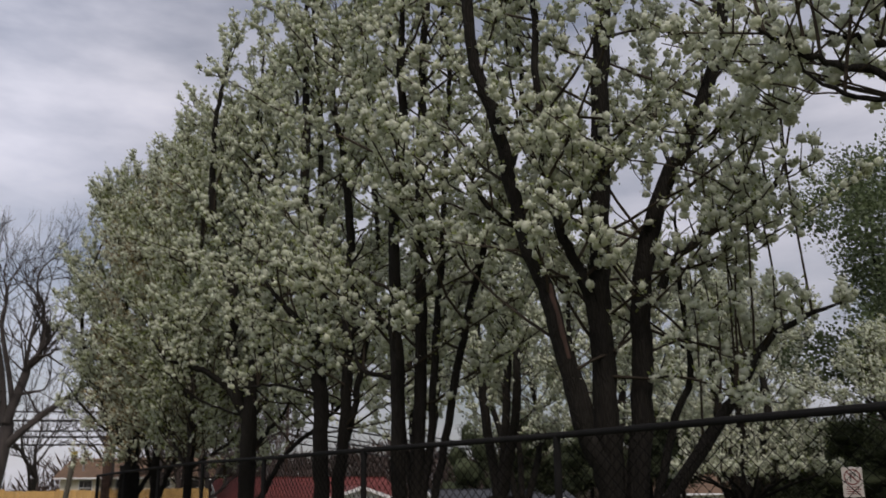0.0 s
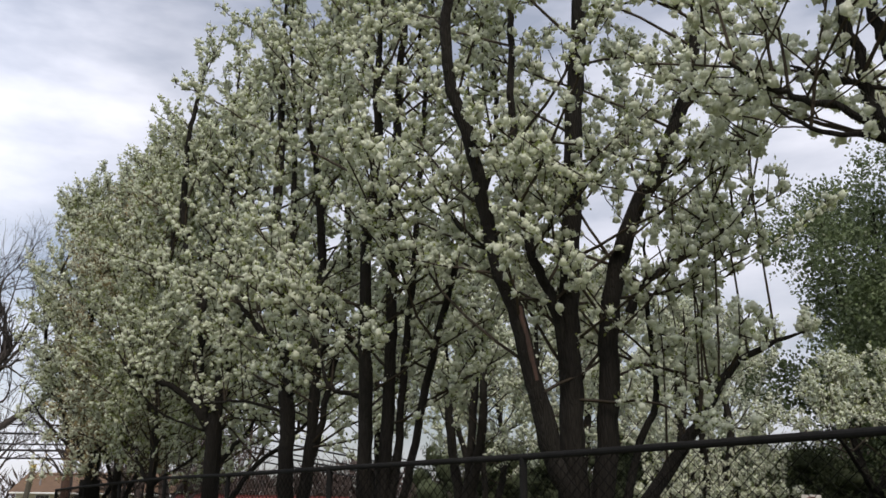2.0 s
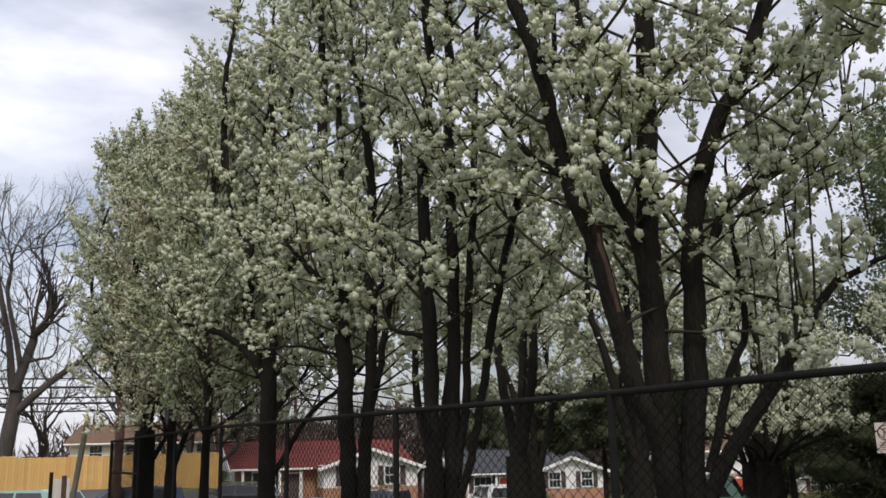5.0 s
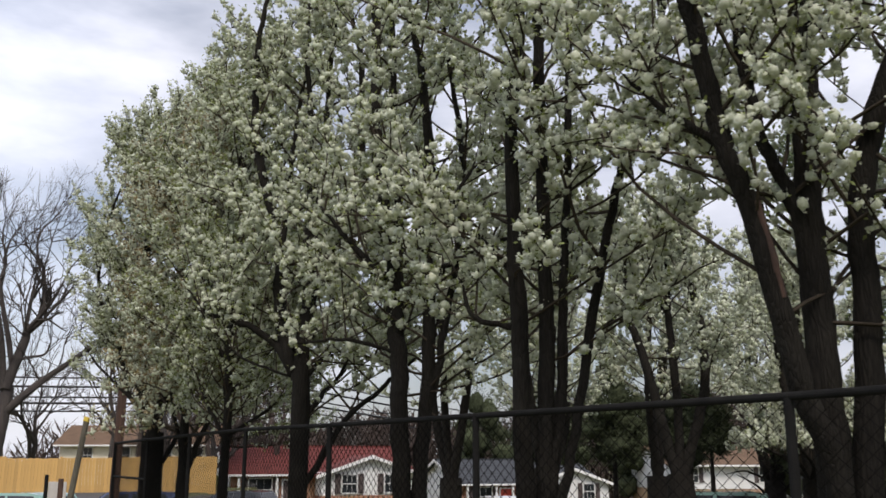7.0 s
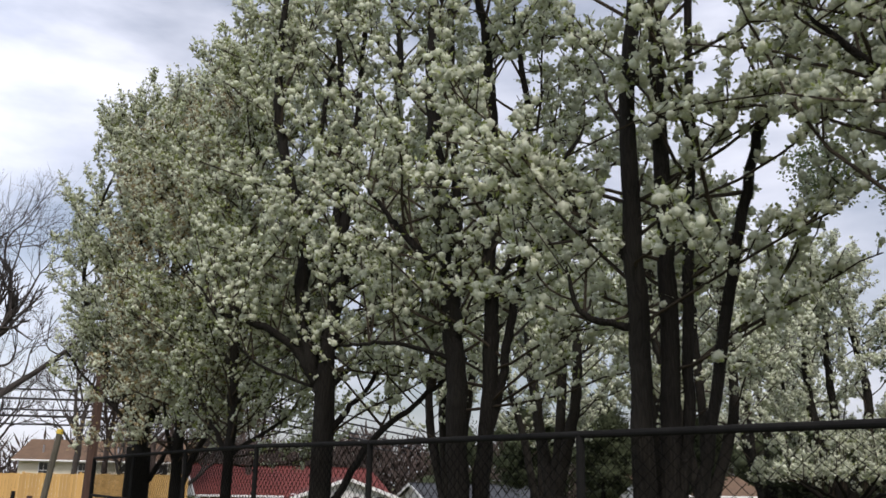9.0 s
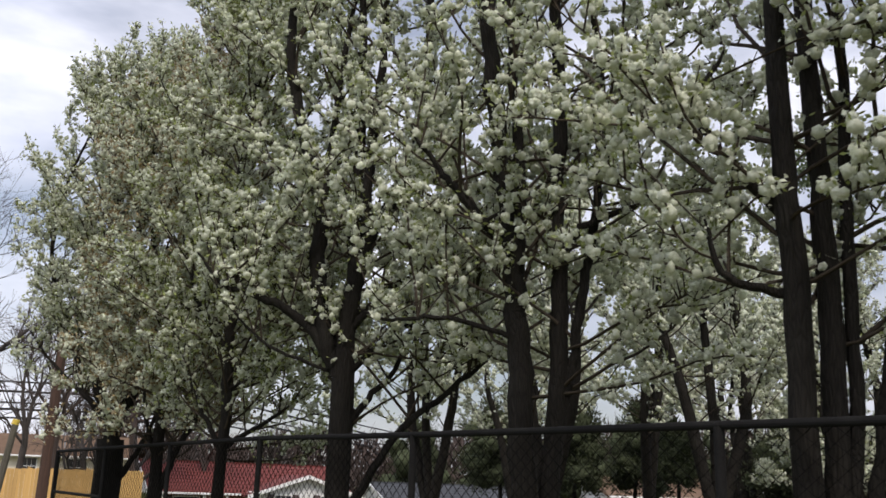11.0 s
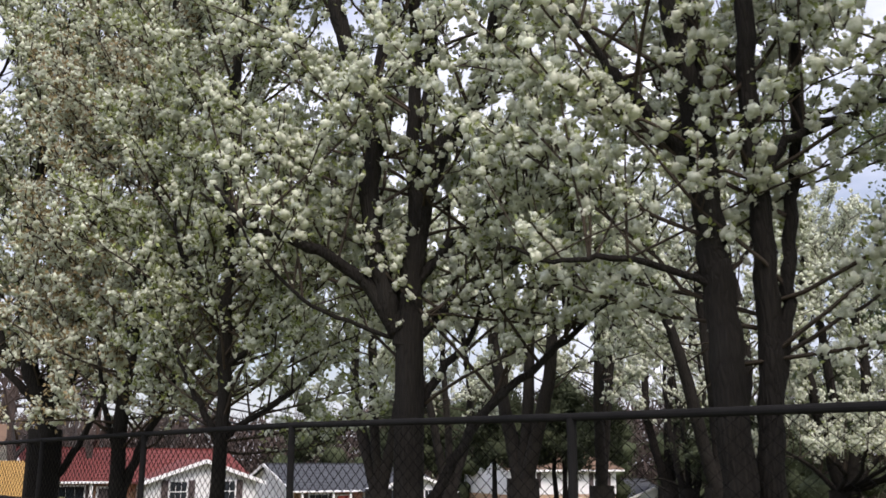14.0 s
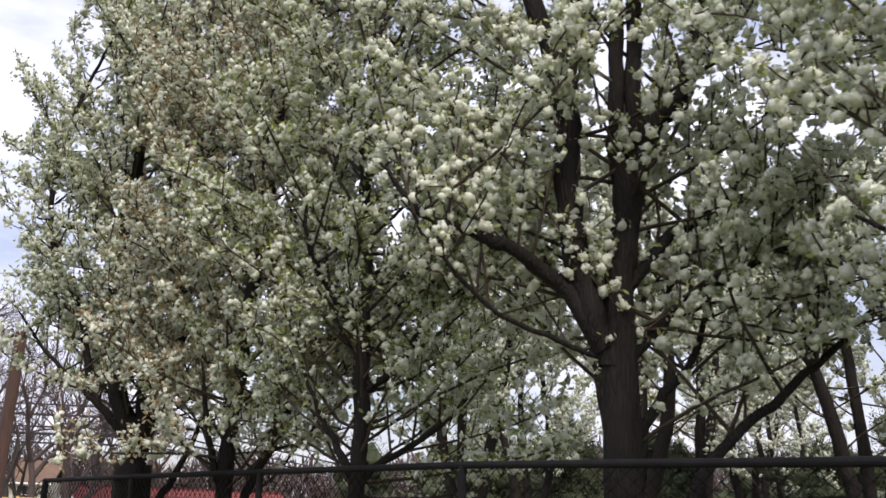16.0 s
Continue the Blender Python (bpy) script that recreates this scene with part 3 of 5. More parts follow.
pear((-2.28, 12.26, 0), "twin-trunked " + ROW, [
    (0.112, 0.0, [(-0.05, 0.4), (-0.09, 1.5), (-0.12, 2.5), (-0.16, 2.98), (-0.19, 3.4), (-0.27, 4.05), (-0.36, 4.6)]),
    (0.088, 0.02, [(0.06, 0.4), (0.12, 1.4), (0.18, 2.2), (0.20, 3.0), (0.18, 3.75), (0.21, 4.6)]),
    (0.050, 0.05, [(-0.14, 3.2), (-0.12, 3.73), (-0.16, 4.5)]),
    (0.045, 0.05, [(0.17, 1.9), (0.30, 2.42), (0.38, 2.92), (0.50, 3.6), (0.56, 4.3)]),
    (0.018, -0.12, [(-0.20, 2.62), (-0.55, 2.72), (-0.88, 2.75), (-1.15, 2.72), (-1.4, 2.8)]),
    (0.040, -0.08, [(-0.28, 3.4), (-0.62, 3.78), (-0.80, 3.98), (-1.05, 4.3)]),
    (0.034, -0.08, [(0.22, 3.3), (0.38, 3.53), (0.74, 3.7), (1.2, 3.9)]),
], 9.4, 2.2, 13, low=2.0, foot=0.55, branches=94, airy=0.24, lane=1.4, trunk=(0.2, 0.8), fill=0.62, leafy=2, blade=0.052)
VASE = [
    (0.112, 0.0, [(-0.04, 2.5), (0.0, 2.95), (0.05, 3.45), (0.14, 3.86), (0.24, 4.16), (0.44, 4.4), (0.61, 4.85), (0.74, 5.5)]),
    (0.068, 0.03, [(0.06, 3.3), (0.02, 3.85), (0.02, 4.4), (0.03, 5.2)]),
    (0.068, 0.02, [(0.13, 3.75), (0.14, 4.4), (0.18, 5.2)]),
    (0.100, 0.01, [(-0.08, 2.6), (-0.26, 3.1), (-0.33, 3.7), (-0.34, 4.25), (-0.44, 4.7), (-0.64, 5.3)]),
    (0.045, 0.0, [(-0.35, 3.6), (-0.33, 4.4), (-0.26, 5.2)]),
]
SIDE = [
    (0.058, -0.06, [(-0.06, 2.5), (-0.36, 2.98), (-0.76, 3.25), (-1.05, 3.35), (-1.31, 3.43), (-1.6, 3.75)]),
    (0.014, -0.10, [(-0.08, 2.55), (-0.70, 2.76), (-1.08, 3.04), (-1.45, 3.5)]),
    (0.047, -0.04, [(0.05, 1.1), (0.30, 1.5), (0.61, 2.0), (1.05, 2.37), (1.42, 2.69), (1.72, 2.98)]),
    (0.032, -0.10, [(0.02, 2.5), (0.45, 2.95), (0.95, 3.25), (1.45, 3.5)]),
    (0.046, 0.04, [(0.04, 3.0), (0.40, 3.42), (0.82, 3.66), (1.25, 3.98)]),
    (0.040, 0.10, [(0.0, 1.9), (0.25, 2.3), (0.5, 2.6), (0.75, 3.3)]),
]
pear((-3.97, 14.56, 0), "single-trunked " + ROW, VASE + SIDE, 9.5, 2.25, 14, low=2.0, foot=0.55, branches=100, airy=0.24, lane=1.6, trunk=(0.122, 2.75), fill=0.66, leafy=2, blade=0.052)
pear((-5.57, 16.55, 0), "slender single-trunked " + ROW, [
    (0.072, 0.0, [(0.0, 1.2), (0.01, 2.4), (-0.01, 3.15), (-0.01, 3.7), (-0.06, 4.4), (-0.07, 5.0)]),
    (0.036, 0.02, [(0.0, 1.80), (-0.14, 2.03), (-0.30, 2.29), (-0.5, 2.75)]),
    (0.034, 0.06, [(0.0, 1.75), (0.2, 1.95), (0.6, 2.2), (0.9, 2.5)]),
    (0.036, -0.04, [(0.0, 2.5), (0.24, 2.69), (0.45, 3.0), (0.7, 3.6)]),
    (0.034, -0.04, [(-0.02, 3.0), (-0.36, 3.43), (-0.51, 3.75), (-0.58, 4.2)]),
], 8.8, 2.0, 15, low=1.75, foot=0.8, branches=124, trunk=(0.078, 1.3), count=4, ball=0.044, size=0.020, gap=0.075, coarse=True, fill=0.90, leafy=3)
pear((-6.77, 18.19, 0), "forked " + ROW, [
    (0.085, 0.0, [(0.0, 1.0), (-0.02, 2.2), (0.03, 2.7), (0.10, 3.8)]),
    (0.050, 0.03, [(0.0, 1.0), (0.10, 1.4), (0.26, 1.9), (0.46, 2.3), (0.6, 3.1)]),
    (0.040, -0.03, [(0.0, 1.6), (-0.2, 2.2), (-0.35, 3.0)]),
], 8.25, 2.0, 16, low=1.75, foot=0.85, branches=124, trunk=(0.115, 1.2), count=4, ball=0.045, size=0.020, gap=0.075, coarse=True, fill=0.95, leafy=3, leaf=LEAF_BRONZE, leaf_label="small bronze-tinged young leaves")
pear((-8.0, 19.92, 0), "thick-trunked " + ROW, [
    (0.13, 0.0, [(0.0, 1.8), (-0.03, 2.35), (-0.22, 2.65), (-0.40, 3.4), (-0.45, 4.2)]),
    (0.13, 0.02, [(0.0, 1.8), (0.04, 2.35), (0.22, 2.75), (0.30, 3.4), (0.35, 4.2)]),
    (0.09, 0.05, [(0.0, 2.0), (0.0, 3.0), (0.02, 4.4)]),
    (0.055, -0.03, [(0.05, 1.2), (0.35, 1.7), (0.6, 2.2), (0.8, 2.9)]),
    (0.045, 0.0, [(-0.05, 2.2), (-0.55, 2.8), (-0.8, 3.7), (-1.15, 4.3)]),
    (0.036, -0.05, [(-0.10, 2.3), (-0.6, 2.75), (-1.1, 3.2), (-1.5, 3.7)]),
    (0.036, 0.0, [(-0.42, 4.1), (-0.62, 4.65), (-1.1, 4.75), (-1.5, 4.85)]),
], 9.1, 2.12, 17, low=2.5, foot=0.75, branches=190, trunk=(0.22, 2.0), count=4, ball=0.047, size=0.021, gap=0.08, coarse=True, fill=0.95)
pear((2.85, 5.45, 0), "leaning-stemmed " + ROW, [
    (0.041, 0.0, [(0.0, 0.6), (-0.02, 1.8), (-0.28, 3.0), (-0.43, 3.4), (-0.56, 3.60), (-0.60, 3.78), (-0.63, 4.01), (-0.68, 4.25)]),
    (0.075, 0.0, [(0.05, 0.6), (0.12, 2.0), (0.2, 3.5), (0.3, 5.0)]),
    (0.041, 0.0, [(0.03, 0.6), (0.0, 2.0), (-0.22, 3.3), (-0.37, 3.84), (-0.44, 3.98), (-0.5, 4.25)]),
    (0.020, 0.0, [(-0.45, 3.42), (-0.74, 3.65), (-0.95, 3.70), (-1.12, 3.77), (-1.29, 3.88), (-1.40, 3.97)]),
    (0.016, 0.0, [(-0.36, 3.36), (-0.58, 3.47), (-0.89, 3.50), (-1.14, 3.67)]),
    (0.014, 0.0, [(-0.60, 3.80), (-0.80, 3.84), (-1.02, 3.92)]),
], 9.2, 2.0, 18, low=2.9, branches=30, trunk=(0.2, 0.9), count=9, fill=0.55, lane=0, leafy=1, blade=0.036, gap=0.11)

# pears standing farther behind
FAR = [
    (0.13, 0.0, [(0.0, 1.4), (-0.25, 2.4), (-0.5, 3.6)]),
    (0.13, 0.0, [(0.0, 1.4), (0.3, 2.4), (0.6, 3.4)]),
    (0.11, 0.1, [(0.0, 1.6), (0.05, 3.0), (0.0, 4.6)]),
    (0.06, -0.1, [(0.0, 1.5), (0.6, 2.2), (1.3, 2.7)]),
    (0.06, 0.0, [(0.0, 1.5), (-0.6, 2.1), (-1.3, 2.5)]),
]
LOW = [(0.045, -3.3, [(0.08 * k, 1.65), (0.35 * k, 2.0), (0.75 * k, 2.25), (1.05 * k, 2.45)]) for k in (-1.9, -1.1, -0.3, 0.5, 1.2)]
SPREAD = [
    (0.10, 0.0, [(0.0, 2.2), (-0.25, 3.0), (-0.5, 4.2)]),
    (0.10, 0.0, [(0.0, 2.2), (0.3, 3.0), (0.6, 4.0)]),
    (0.06, -1.6, [(0.0, 2.3), (-0.6, 2.8), (-1.2, 3.3), (-1.7, 3.6)]),
    (0.06, -1.8, [(0.0, 2.3), (0.2, 2.8), (0.3, 3.3), (0.3, 3.6)]),
    (0.06, -1.4, [(0.0, 2.3), (0.7, 2.8), (1.4, 3.3), (2.0, 3.6)]),
]
BEHIND = "far flowering pears"
pear((5.5, 24.0, -0.6), "low-branched white-blossoming pear tree standing behind parked cars", FAR + LOW,
     7.6, 2.7, 21, low=2.35, branches=52, trunk=(0.32, 1.7), count=5, ball=0.046, size=0.030, coarse=True, leafy=1, group=BEHIND, fill=0.9, gap=0.085, lane=0)
pear((8.2, 37.5, -1.5), "sparsely flowering pear tree with bare lower limbs beyond the car park", FAR + [(0.05, 0.1, [(0.0, 2.2), (-0.9, 2.6), (-1.7, 2.5)]), (0.05, 0.0, [(0.1, 2.4), (0.9, 3.3), (1.9, 3.8)])],
     9.6, 3.4, 23, low=3.6, branches=46, trunk=(0.36, 2.3), count=1, ball=0.072, size=0.034, coarse=True, leafy=1, group=BEHIND, fill=0.35, gap=0.14, lane=0)
pear((8.5, 21.4, -0.45), "low-crowned white-blossoming pear tree standing among evergreens", SPREAD,
     5.3, 2.6, 24, low=3.1, foot=0.95, branches=46, trunk=(0.17, 2.4), count=3, ball=0.047, size=0.030, coarse=True, leafy=2, group=BEHIND, fill=0.95, gap=0.09, lane=0)
far = pear((2.3, 22.5, -0.5), "white-blossoming pear tree standing beyond the fence", FAR[:3],
           8.0, 3.0, 22, low=3.1, foot=0.8, branches=66, trunk=(0.28, 1.7), count=1, ball=0.072, size=0.034, coarse=True, leafy=1, group=BEHIND, fill=0.85, gap=0.10, lane=0)
for x, y, z, turn, k in ((-0.4, 25.5, -0.7, 310, 1.18), (-2.9, 29.2, -0.95, 140, 1.15), (3.2, 31.5, -1.1, 250, 1.25), (9.7, 43.0, -1.8, 200, 1.5), (14.5, 33.0, -1.2, 290, 1.2), (0.2, 38.0, -1.5, 20, 1.25)):
    far.scale = (k, k, k)
    copy_thing(far, pose(x, y, z, 0, 0, turn))
far.scale = (1, 1, 1)


def bare_tree(at, label, height, r0, seed, first, spread=0.5, depth=5, material=BARK_PALE, name="bare_tree", limbs=()):
    """A leafless tree: limbs that fork again and again."""
    rng = np.random.default_rng(seed)
    tree = thing(name, at, label, "tree")
    trunk, heavy, boughs, thin = Tubes(10), Tubes(8), Tubes(6), Tubes(3)

    def fork(p, way, length, r, level):
        steps = 5 if level < 2 else 3
        b = grown(rng, p, way, length, steps, 0.18, 0.09)
        (trunk if level == 0 else boughs if level < 3 else thin).add(b, np.linspace(r, r * 0.66, len(b)))
        if level >= depth:
            return
        for _ in range(3):
            k = len(b) - 1 if rng.uniform() < 0.55 else rng.integers(2, len(b))
            w = unit(unit(b[-1] - b[0]) + rng.normal(size=3) * spread + np.array([0, 0, 0.12]))
            fork(b[k], w, length * rng.uniform(0.58, 0.86), r * rng.uniform(0.5, 0.68), level + 1)

    across = unit(np.array([at[1], -at[0], 0]))
    for k, (ra, rb, line) in enumerate(limbs):
        p = spline([across * x + np.array([0, rng.normal() * 0.25 if i else 0, z]) for i, (x, z) in enumerate(line)], 4)
        (trunk if k == 0 else heavy).add(p, np.linspace(ra, rb, len(p)), 0.03, rng)
        if k == 0:
            continue
        for i in range(4, len(p)):
            if rng.uniform() < 0.55:
                w = unit(unit(p[i] - p[i - 1]) * 0.6 + rng.normal(size=3) * 0.55 + np.array([0, 0, 0.25]))
                fork(p[i], w, rng.uniform(1.4, 2.4), min(0.07, ra * 0.3), 3)
        for _ in range(3):
            fork(p[-1], unit(unit(p[-1] - p[-3]) + rng.normal(size=3) * 0.4), rng.uniform(1.5, 2.4), rb * 0.8, 3)
    if limbs:
        heavy.link("limb", material, tree)
    else:
        fork(np.array([0, 0, -0.3]), np.array([0.02, 0, 1.0]), height * first, r0, 0)
    trunk.link("trunk", material, tree)
    if boughs.count:
        boughs.link("limb_mass", material, tree)
    tagged(thin.link("twig_mass", material, tree), kind="stuff")
    return tree


def leafy_crown(tree, rng, blobs, clumps, count, spread, length, width, material, name="leaf_mass", lift=0.3, inner=0.25):
    """Leaf clumps gathered on uneven lobes: blobs are (x, y, z, rx, rz)."""
    c = []
    for x, y, z, rx, rz in blobs:
        d = unit(rng.normal(size=(clumps, 3)))
        k = rng.uniform(inner, 1.0, (clumps, 1)) ** 0.5 * (1 + 0.22 * np.sin(d[:, :1] * 7 + d[:, 2:] * 5))
        c.append(np.array([x, y, z]) + d * k * np.array([rx, rx, rz]))
    return tagged(soup(name, *blades(np.concatenate(c), rng, count, spread, length, width, lift), material, tree), kind="stuff")


def lump(rng, centre, rx, rz, rings=9, sides=14):
    """A closed, knobbly mass of foliage."""
    v, a = [], rng.uniform(0, 6.3, 4)
    for i in range(rings + 1):
        u = math.pi * i / rings
        for k in range(sides):
            w = 2 * math.pi * k / sides
            r = 1 + 0.13 * math.sin(3 * w + a[0] + 2 * u) + 0.10 * math.sin(5 * u + a[1] + w) + rng.uniform(-0.10, 0.10)
            v.append((centre[0] + rx * r * math.sin(u) * math.cos(w), centre[1] + rx * r * math.sin(u) * math.sin(w), centre[2] + rz * r * math.cos(u)))
    f = [(i * sides + k, i * sides + (k + 1) % sides, (i + 1) * sides + (k + 1) % sides, (i + 1) * sides + k) for i in range(rings) for k in range(sides)]
    return v, f


def juniper(at, label, height, wide, seed, clumps=230, skirt=0.13, stems=1):
    rng = np.random.default_rng(seed)
    tree = thing("juniper_tree", at, label, "tree", "dark evergreens")
    for k in range(stems):
        a, out = 2.1 * k + 0.4, 0.0 if stems == 1 else 0.22 * wide
        t = Tubes(8)
        t.add(np.array([[out * 0.3 * math.cos(a), out * 0.3 * math.sin(a), -0.2], [out * math.cos(a), out * math.sin(a), height * 0.4], [0, 0.04, height * 0.9]]), [0.15, 0.10, 0.03], 0.05, rng)
        t.link("trunk", BARK, tree)
    lobes = []
    for i in range(13):
        h = skirt + (0.90 - skirt) * (i + rng.uniform(0.2, 0.8)) / 13
        f = (h - skirt) / (0.9 - skirt)
        girth = wide * (0.62 + 0.38 * min(1, f / 0.25)) * math.sqrt(max(0.05, 1 - (max(0, f - 0.25) / 0.8) ** 2))
        a, r = i * 2.4, girth * rng.uniform(0.30, 0.62)
        lobes.append((r * math.cos(a), r * math.sin(a), height * h, girth * rng.uniform(0.42, 0.58), height * (0.9 - skirt) * rng.uniform(0.13, 0.19)))
    verts, faces = [], []
    for x, y, z, rx, rz in lobes:
        v, f = lump(rng, (x, y, z), rx * 0.66, rz * 0.66)
        faces += [tuple(i + len(verts) for i in q) for q in f]
        verts += v
    soup("inner_foliage", verts, faces, NEEDLE, tree, smooth=True)
    leafy_crown(tree, rng, lobes, clumps, 6, 0.20, 0.024 * height + 0.05, 0.0028 * height + 0.004, NEEDLE, "needle_mass", 0.6, 0.35)
    return tree


def ground_z(x, y):
    """A level verge, falling to the street beyond the fence; a bank keeps the garden on the far side up."""
    s = min(1.0, max(0.0, (x + 15.4) / 2.2))
    s = s * s * (3 - 2 * s)
    dip = math.exp(-((x + 15.5) ** 2 + (y - 29.5) ** 2) / 60)
    street = -0.068 * (min(max(y, 15.0), 42.0) - 15.0) - 0.03 * (min(max(y, 55.0), 95.0) - 55.0)
    return street * s - 0.06 * max(0.0, min(y, 92) - 60) * (1 - s) - 1.0 * dip * (1 - s)


for x, y, h, w, seed in ((0.6, 50.0, 7.6, 2.5, 31), (3.6, 47.0, 7.8, 1.9, 32), (6.9, 48.0, 7.8, 2.0, 36), (7.4, 44.0, 6.4, 1.2, 40), (9.6, 19.3, 3.6, 2.4, 33), (7.9, 23.2, 3.6, 2.2, 35), (11.2, 22.5, 5.7, 2.6, 34), (9.4, 36.5, 5.6, 2.2, 37), (11.8, 41.0, 6.4, 3.0, 38)):
    juniper((x, y, ground_z(x, y)), "dark green dense juniper tree beyond the fence", h, w, seed, clumps=150 if y > 36 else 230, skirt=0.58 if x == 7.4 else 0.43 if y > 36 else 0.16, stems=3 if x == 6.9 else 1)
big = juniper((-3.5, 83.0, ground_z(-3.5, 83.0)), "tall dark evergreen tree behind the houses", 8.2, 3.6, 39, 100)
big.scale = (1, 1, 1.25)
for i, (x, y) in enumerate(((3.0, 86.0), (9.5, 84.0), (15.0, 89.0), (21.5, 86.0), (28.0, 84.0), (35.0, 80.0), (24.0, 55.0))):
    copy_thing(big, pose(x, y, ground_z(x, y), 0, 0, 70 * i))

green = thing("green_tree", (11.1, 26.0, ground_z(11.1, 26.0)), "tall tree in fresh green leaf beyond the fence", "tree")
g_rng = np.random.default_rng(41)
g_t = Tubes(10)
for lean_x, lean_y, r in ((0, 0, 0.2), (-1.1, 0.3, 0.12), (1.2, -0.4, 0.12), (-0.4, -1.0, 0.1)):
    g_t.add(spline([(0, 0, -0.2), (lean_x * 0.1, lean_y * 0.1, 2.0), (lean_x * 0.6, lean_y * 0.6, 5.0), (lean_x, lean_y, 8.6)], 4), np.linspace(r, 0.02, 13), 0.05, g_rng)
g_t.link("trunk", BARK, green)
g_lobes = [(g_rng.normal() * 1.15, g_rng.normal() * 1.15, g_rng.uniform(2.6, 9.2), g_rng.uniform(0.75, 1.25), g_rng.uniform(0.6, 1.0)) for _ in range(46)]
leafy_crown(green, g_rng, g_lobes, 330, 6, 0.12, 0.10, 0.034, LEAF_GREEN, "leaf_mass")
green.scale = (1.2, 1.2, 1.2)

bare_tree((-33.1, 59.17, -0.3), "huge leafless tree with forking grey limbs against the sky", 20, 0.56, 54, 0.27, 0.45, 6, limbs=[
    (0.56, 0.42, [(0.0, -0.3), (0.02, 1.8), (0.2, 4.2), (0.22, 6.3)]),
    (0.34, 0.10, [(0.25, 4.6), (0.75, 5.1), (2.2, 6.7), (4.2, 8.3), (6.4, 10.2)]),
    (0.30, 0.13, [(0.15, 6.2), (-0.1, 7.3), (-0.5, 9.3), (-0.9, 12.0), (-1.6, 14.6)]),
    (0.36, 0.26, [(0.25, 6.2), (0.52, 7.3), (1.0, 9.3), (1.15, 9.8)]),
    (0.20, 0.06, [(0.55, 7.4), (0.1, 9.5), (-0.5, 12.6), (-0.62, 14.3), (-1.1, 15.6)]),
    (0.10, 0.04, [(-0.62, 14.2), (-0.3, 15.4), (0.0, 16.4)]),
    (0.11, 0.05, [(0.95, 8.1), (1.5, 8.25), (2.3, 8.5), (2.6, 9.3)]),
    (0.24, 0.10, [(1.1, 9.7), (1.75, 10.8), (1.9, 12.4), (1.8, 14.0)]),
    (0.10, 0.04, [(1.8, 14.0), (1.35, 15.1), (1.5, 16.4), (1.9, 17.5)]),
    (0.12, 0.05, [(1.75, 10.8), (2.7, 12.3), (3.5, 14.3)])])
bare_tree((-38.5, 74.0, -0.3), "leafless tree beyond the wooden fence", 13, 0.28, 55, 0.28, 0.45, 6)
bare_tree((-29.0, 76.0, -0.3), "leafless tree beyond the wooden fence", 10, 0.22, 56, 0.28, 0.45, 6)

for x, y, h, seed in ((-27.5, 63.0, 13, 57), (-22.0, 59.5, 11, 58), (-19.0, 68.0, 12, 59), (-18.3, 56.5, 8.5, 60), (-25.0, 72.0, 10, 62), (-14.8, 72.5, 9, 63)):
    bare_tree((x, y, ground_z(x, y)), "leafless tree rising behind the wooden fence", h, 0.24, seed, 0.26, 0.45, 6)
for x, y, h, seed in ((-19.6, 55.0, 15, 64), (-17.2, 53.0, 12, 65), (-23.0, 57.0, 16, 66), (-15.6, 60.0, 12, 67)):
    bare_tree((x, y, ground_z(x, y)), "leafless brown tree with many fine twigs behind the fence", h, 0.20, seed, 0.24, 0.5, 6, BROWN_WOODS)

# woods behind the houses: a belt of thin bare trunks
w_rng = np.random.default_rng(61)
belt = Tubes(3)
for i in range(420):
    x, y = w_rng.uniform(-75, 75), w_rng.uniform(94, 118)
    h, z = min(1, max(0.4, (x + 62) / 18)) * (w_rng.uniform(7, 9.5) + 2.6 * min(1, max(0, (x + 4) / 28))), ground_z(x, y) - 0.2
    p = grown(w_rng, (x, y, z), (w_rng.normal() * 0.05, 0, 1), h, 4, 0.1, 0.05)
    belt.add(p, np.linspace(w_rng.uniform(0.06, 0.16), 0.02, 5))
    for _ in range(5):
        k = w_rng.integers(1, 5)
        q = grown(w_rng, p[k], unit(np.array([w_rng.normal(), w_rng.normal() * 0.5, 0.9])), w_rng.uniform(1.0, 2.8), 3, 0.3, 0.12)
        belt.add(q, np.linspace(0.05, 0.015, 4))
brush = np.stack([w_rng.uniform(-78, 78, 52000), w_rng.uniform(93, 116, 52000), w_rng.uniform(0, 1, 52000)], 1)
brush[:, 2] = (9.0 * np.clip((brush[:, 0] + 62) / 18, 0.4, 1) + 2.6 * np.clip((brush[:, 0] + 4) / 28, 0, 1)) * brush[:, 2] - 4.4
brush[:, 2] += 0.7 * np.sin(brush[:, 0] * 0.35) * np.clip((brush[:, 2] + 4) / 8, 0, 1) + 0.5 * np.sin(brush[:, 0] * 1.3)
tagged(soup("brushwood", *blades(brush, w_rng, 1, 0.3, 1.9, 0.115, 1.2), BROWN_WOODS, None, "tangle of bare brown twigs behind the houses"), category="woods", kind="stuff")
tagged(belt.link("bare_woods", BROWN_WOODS, None, "belt of bare brown trees behind the houses"), category="woods", kind="stuff")


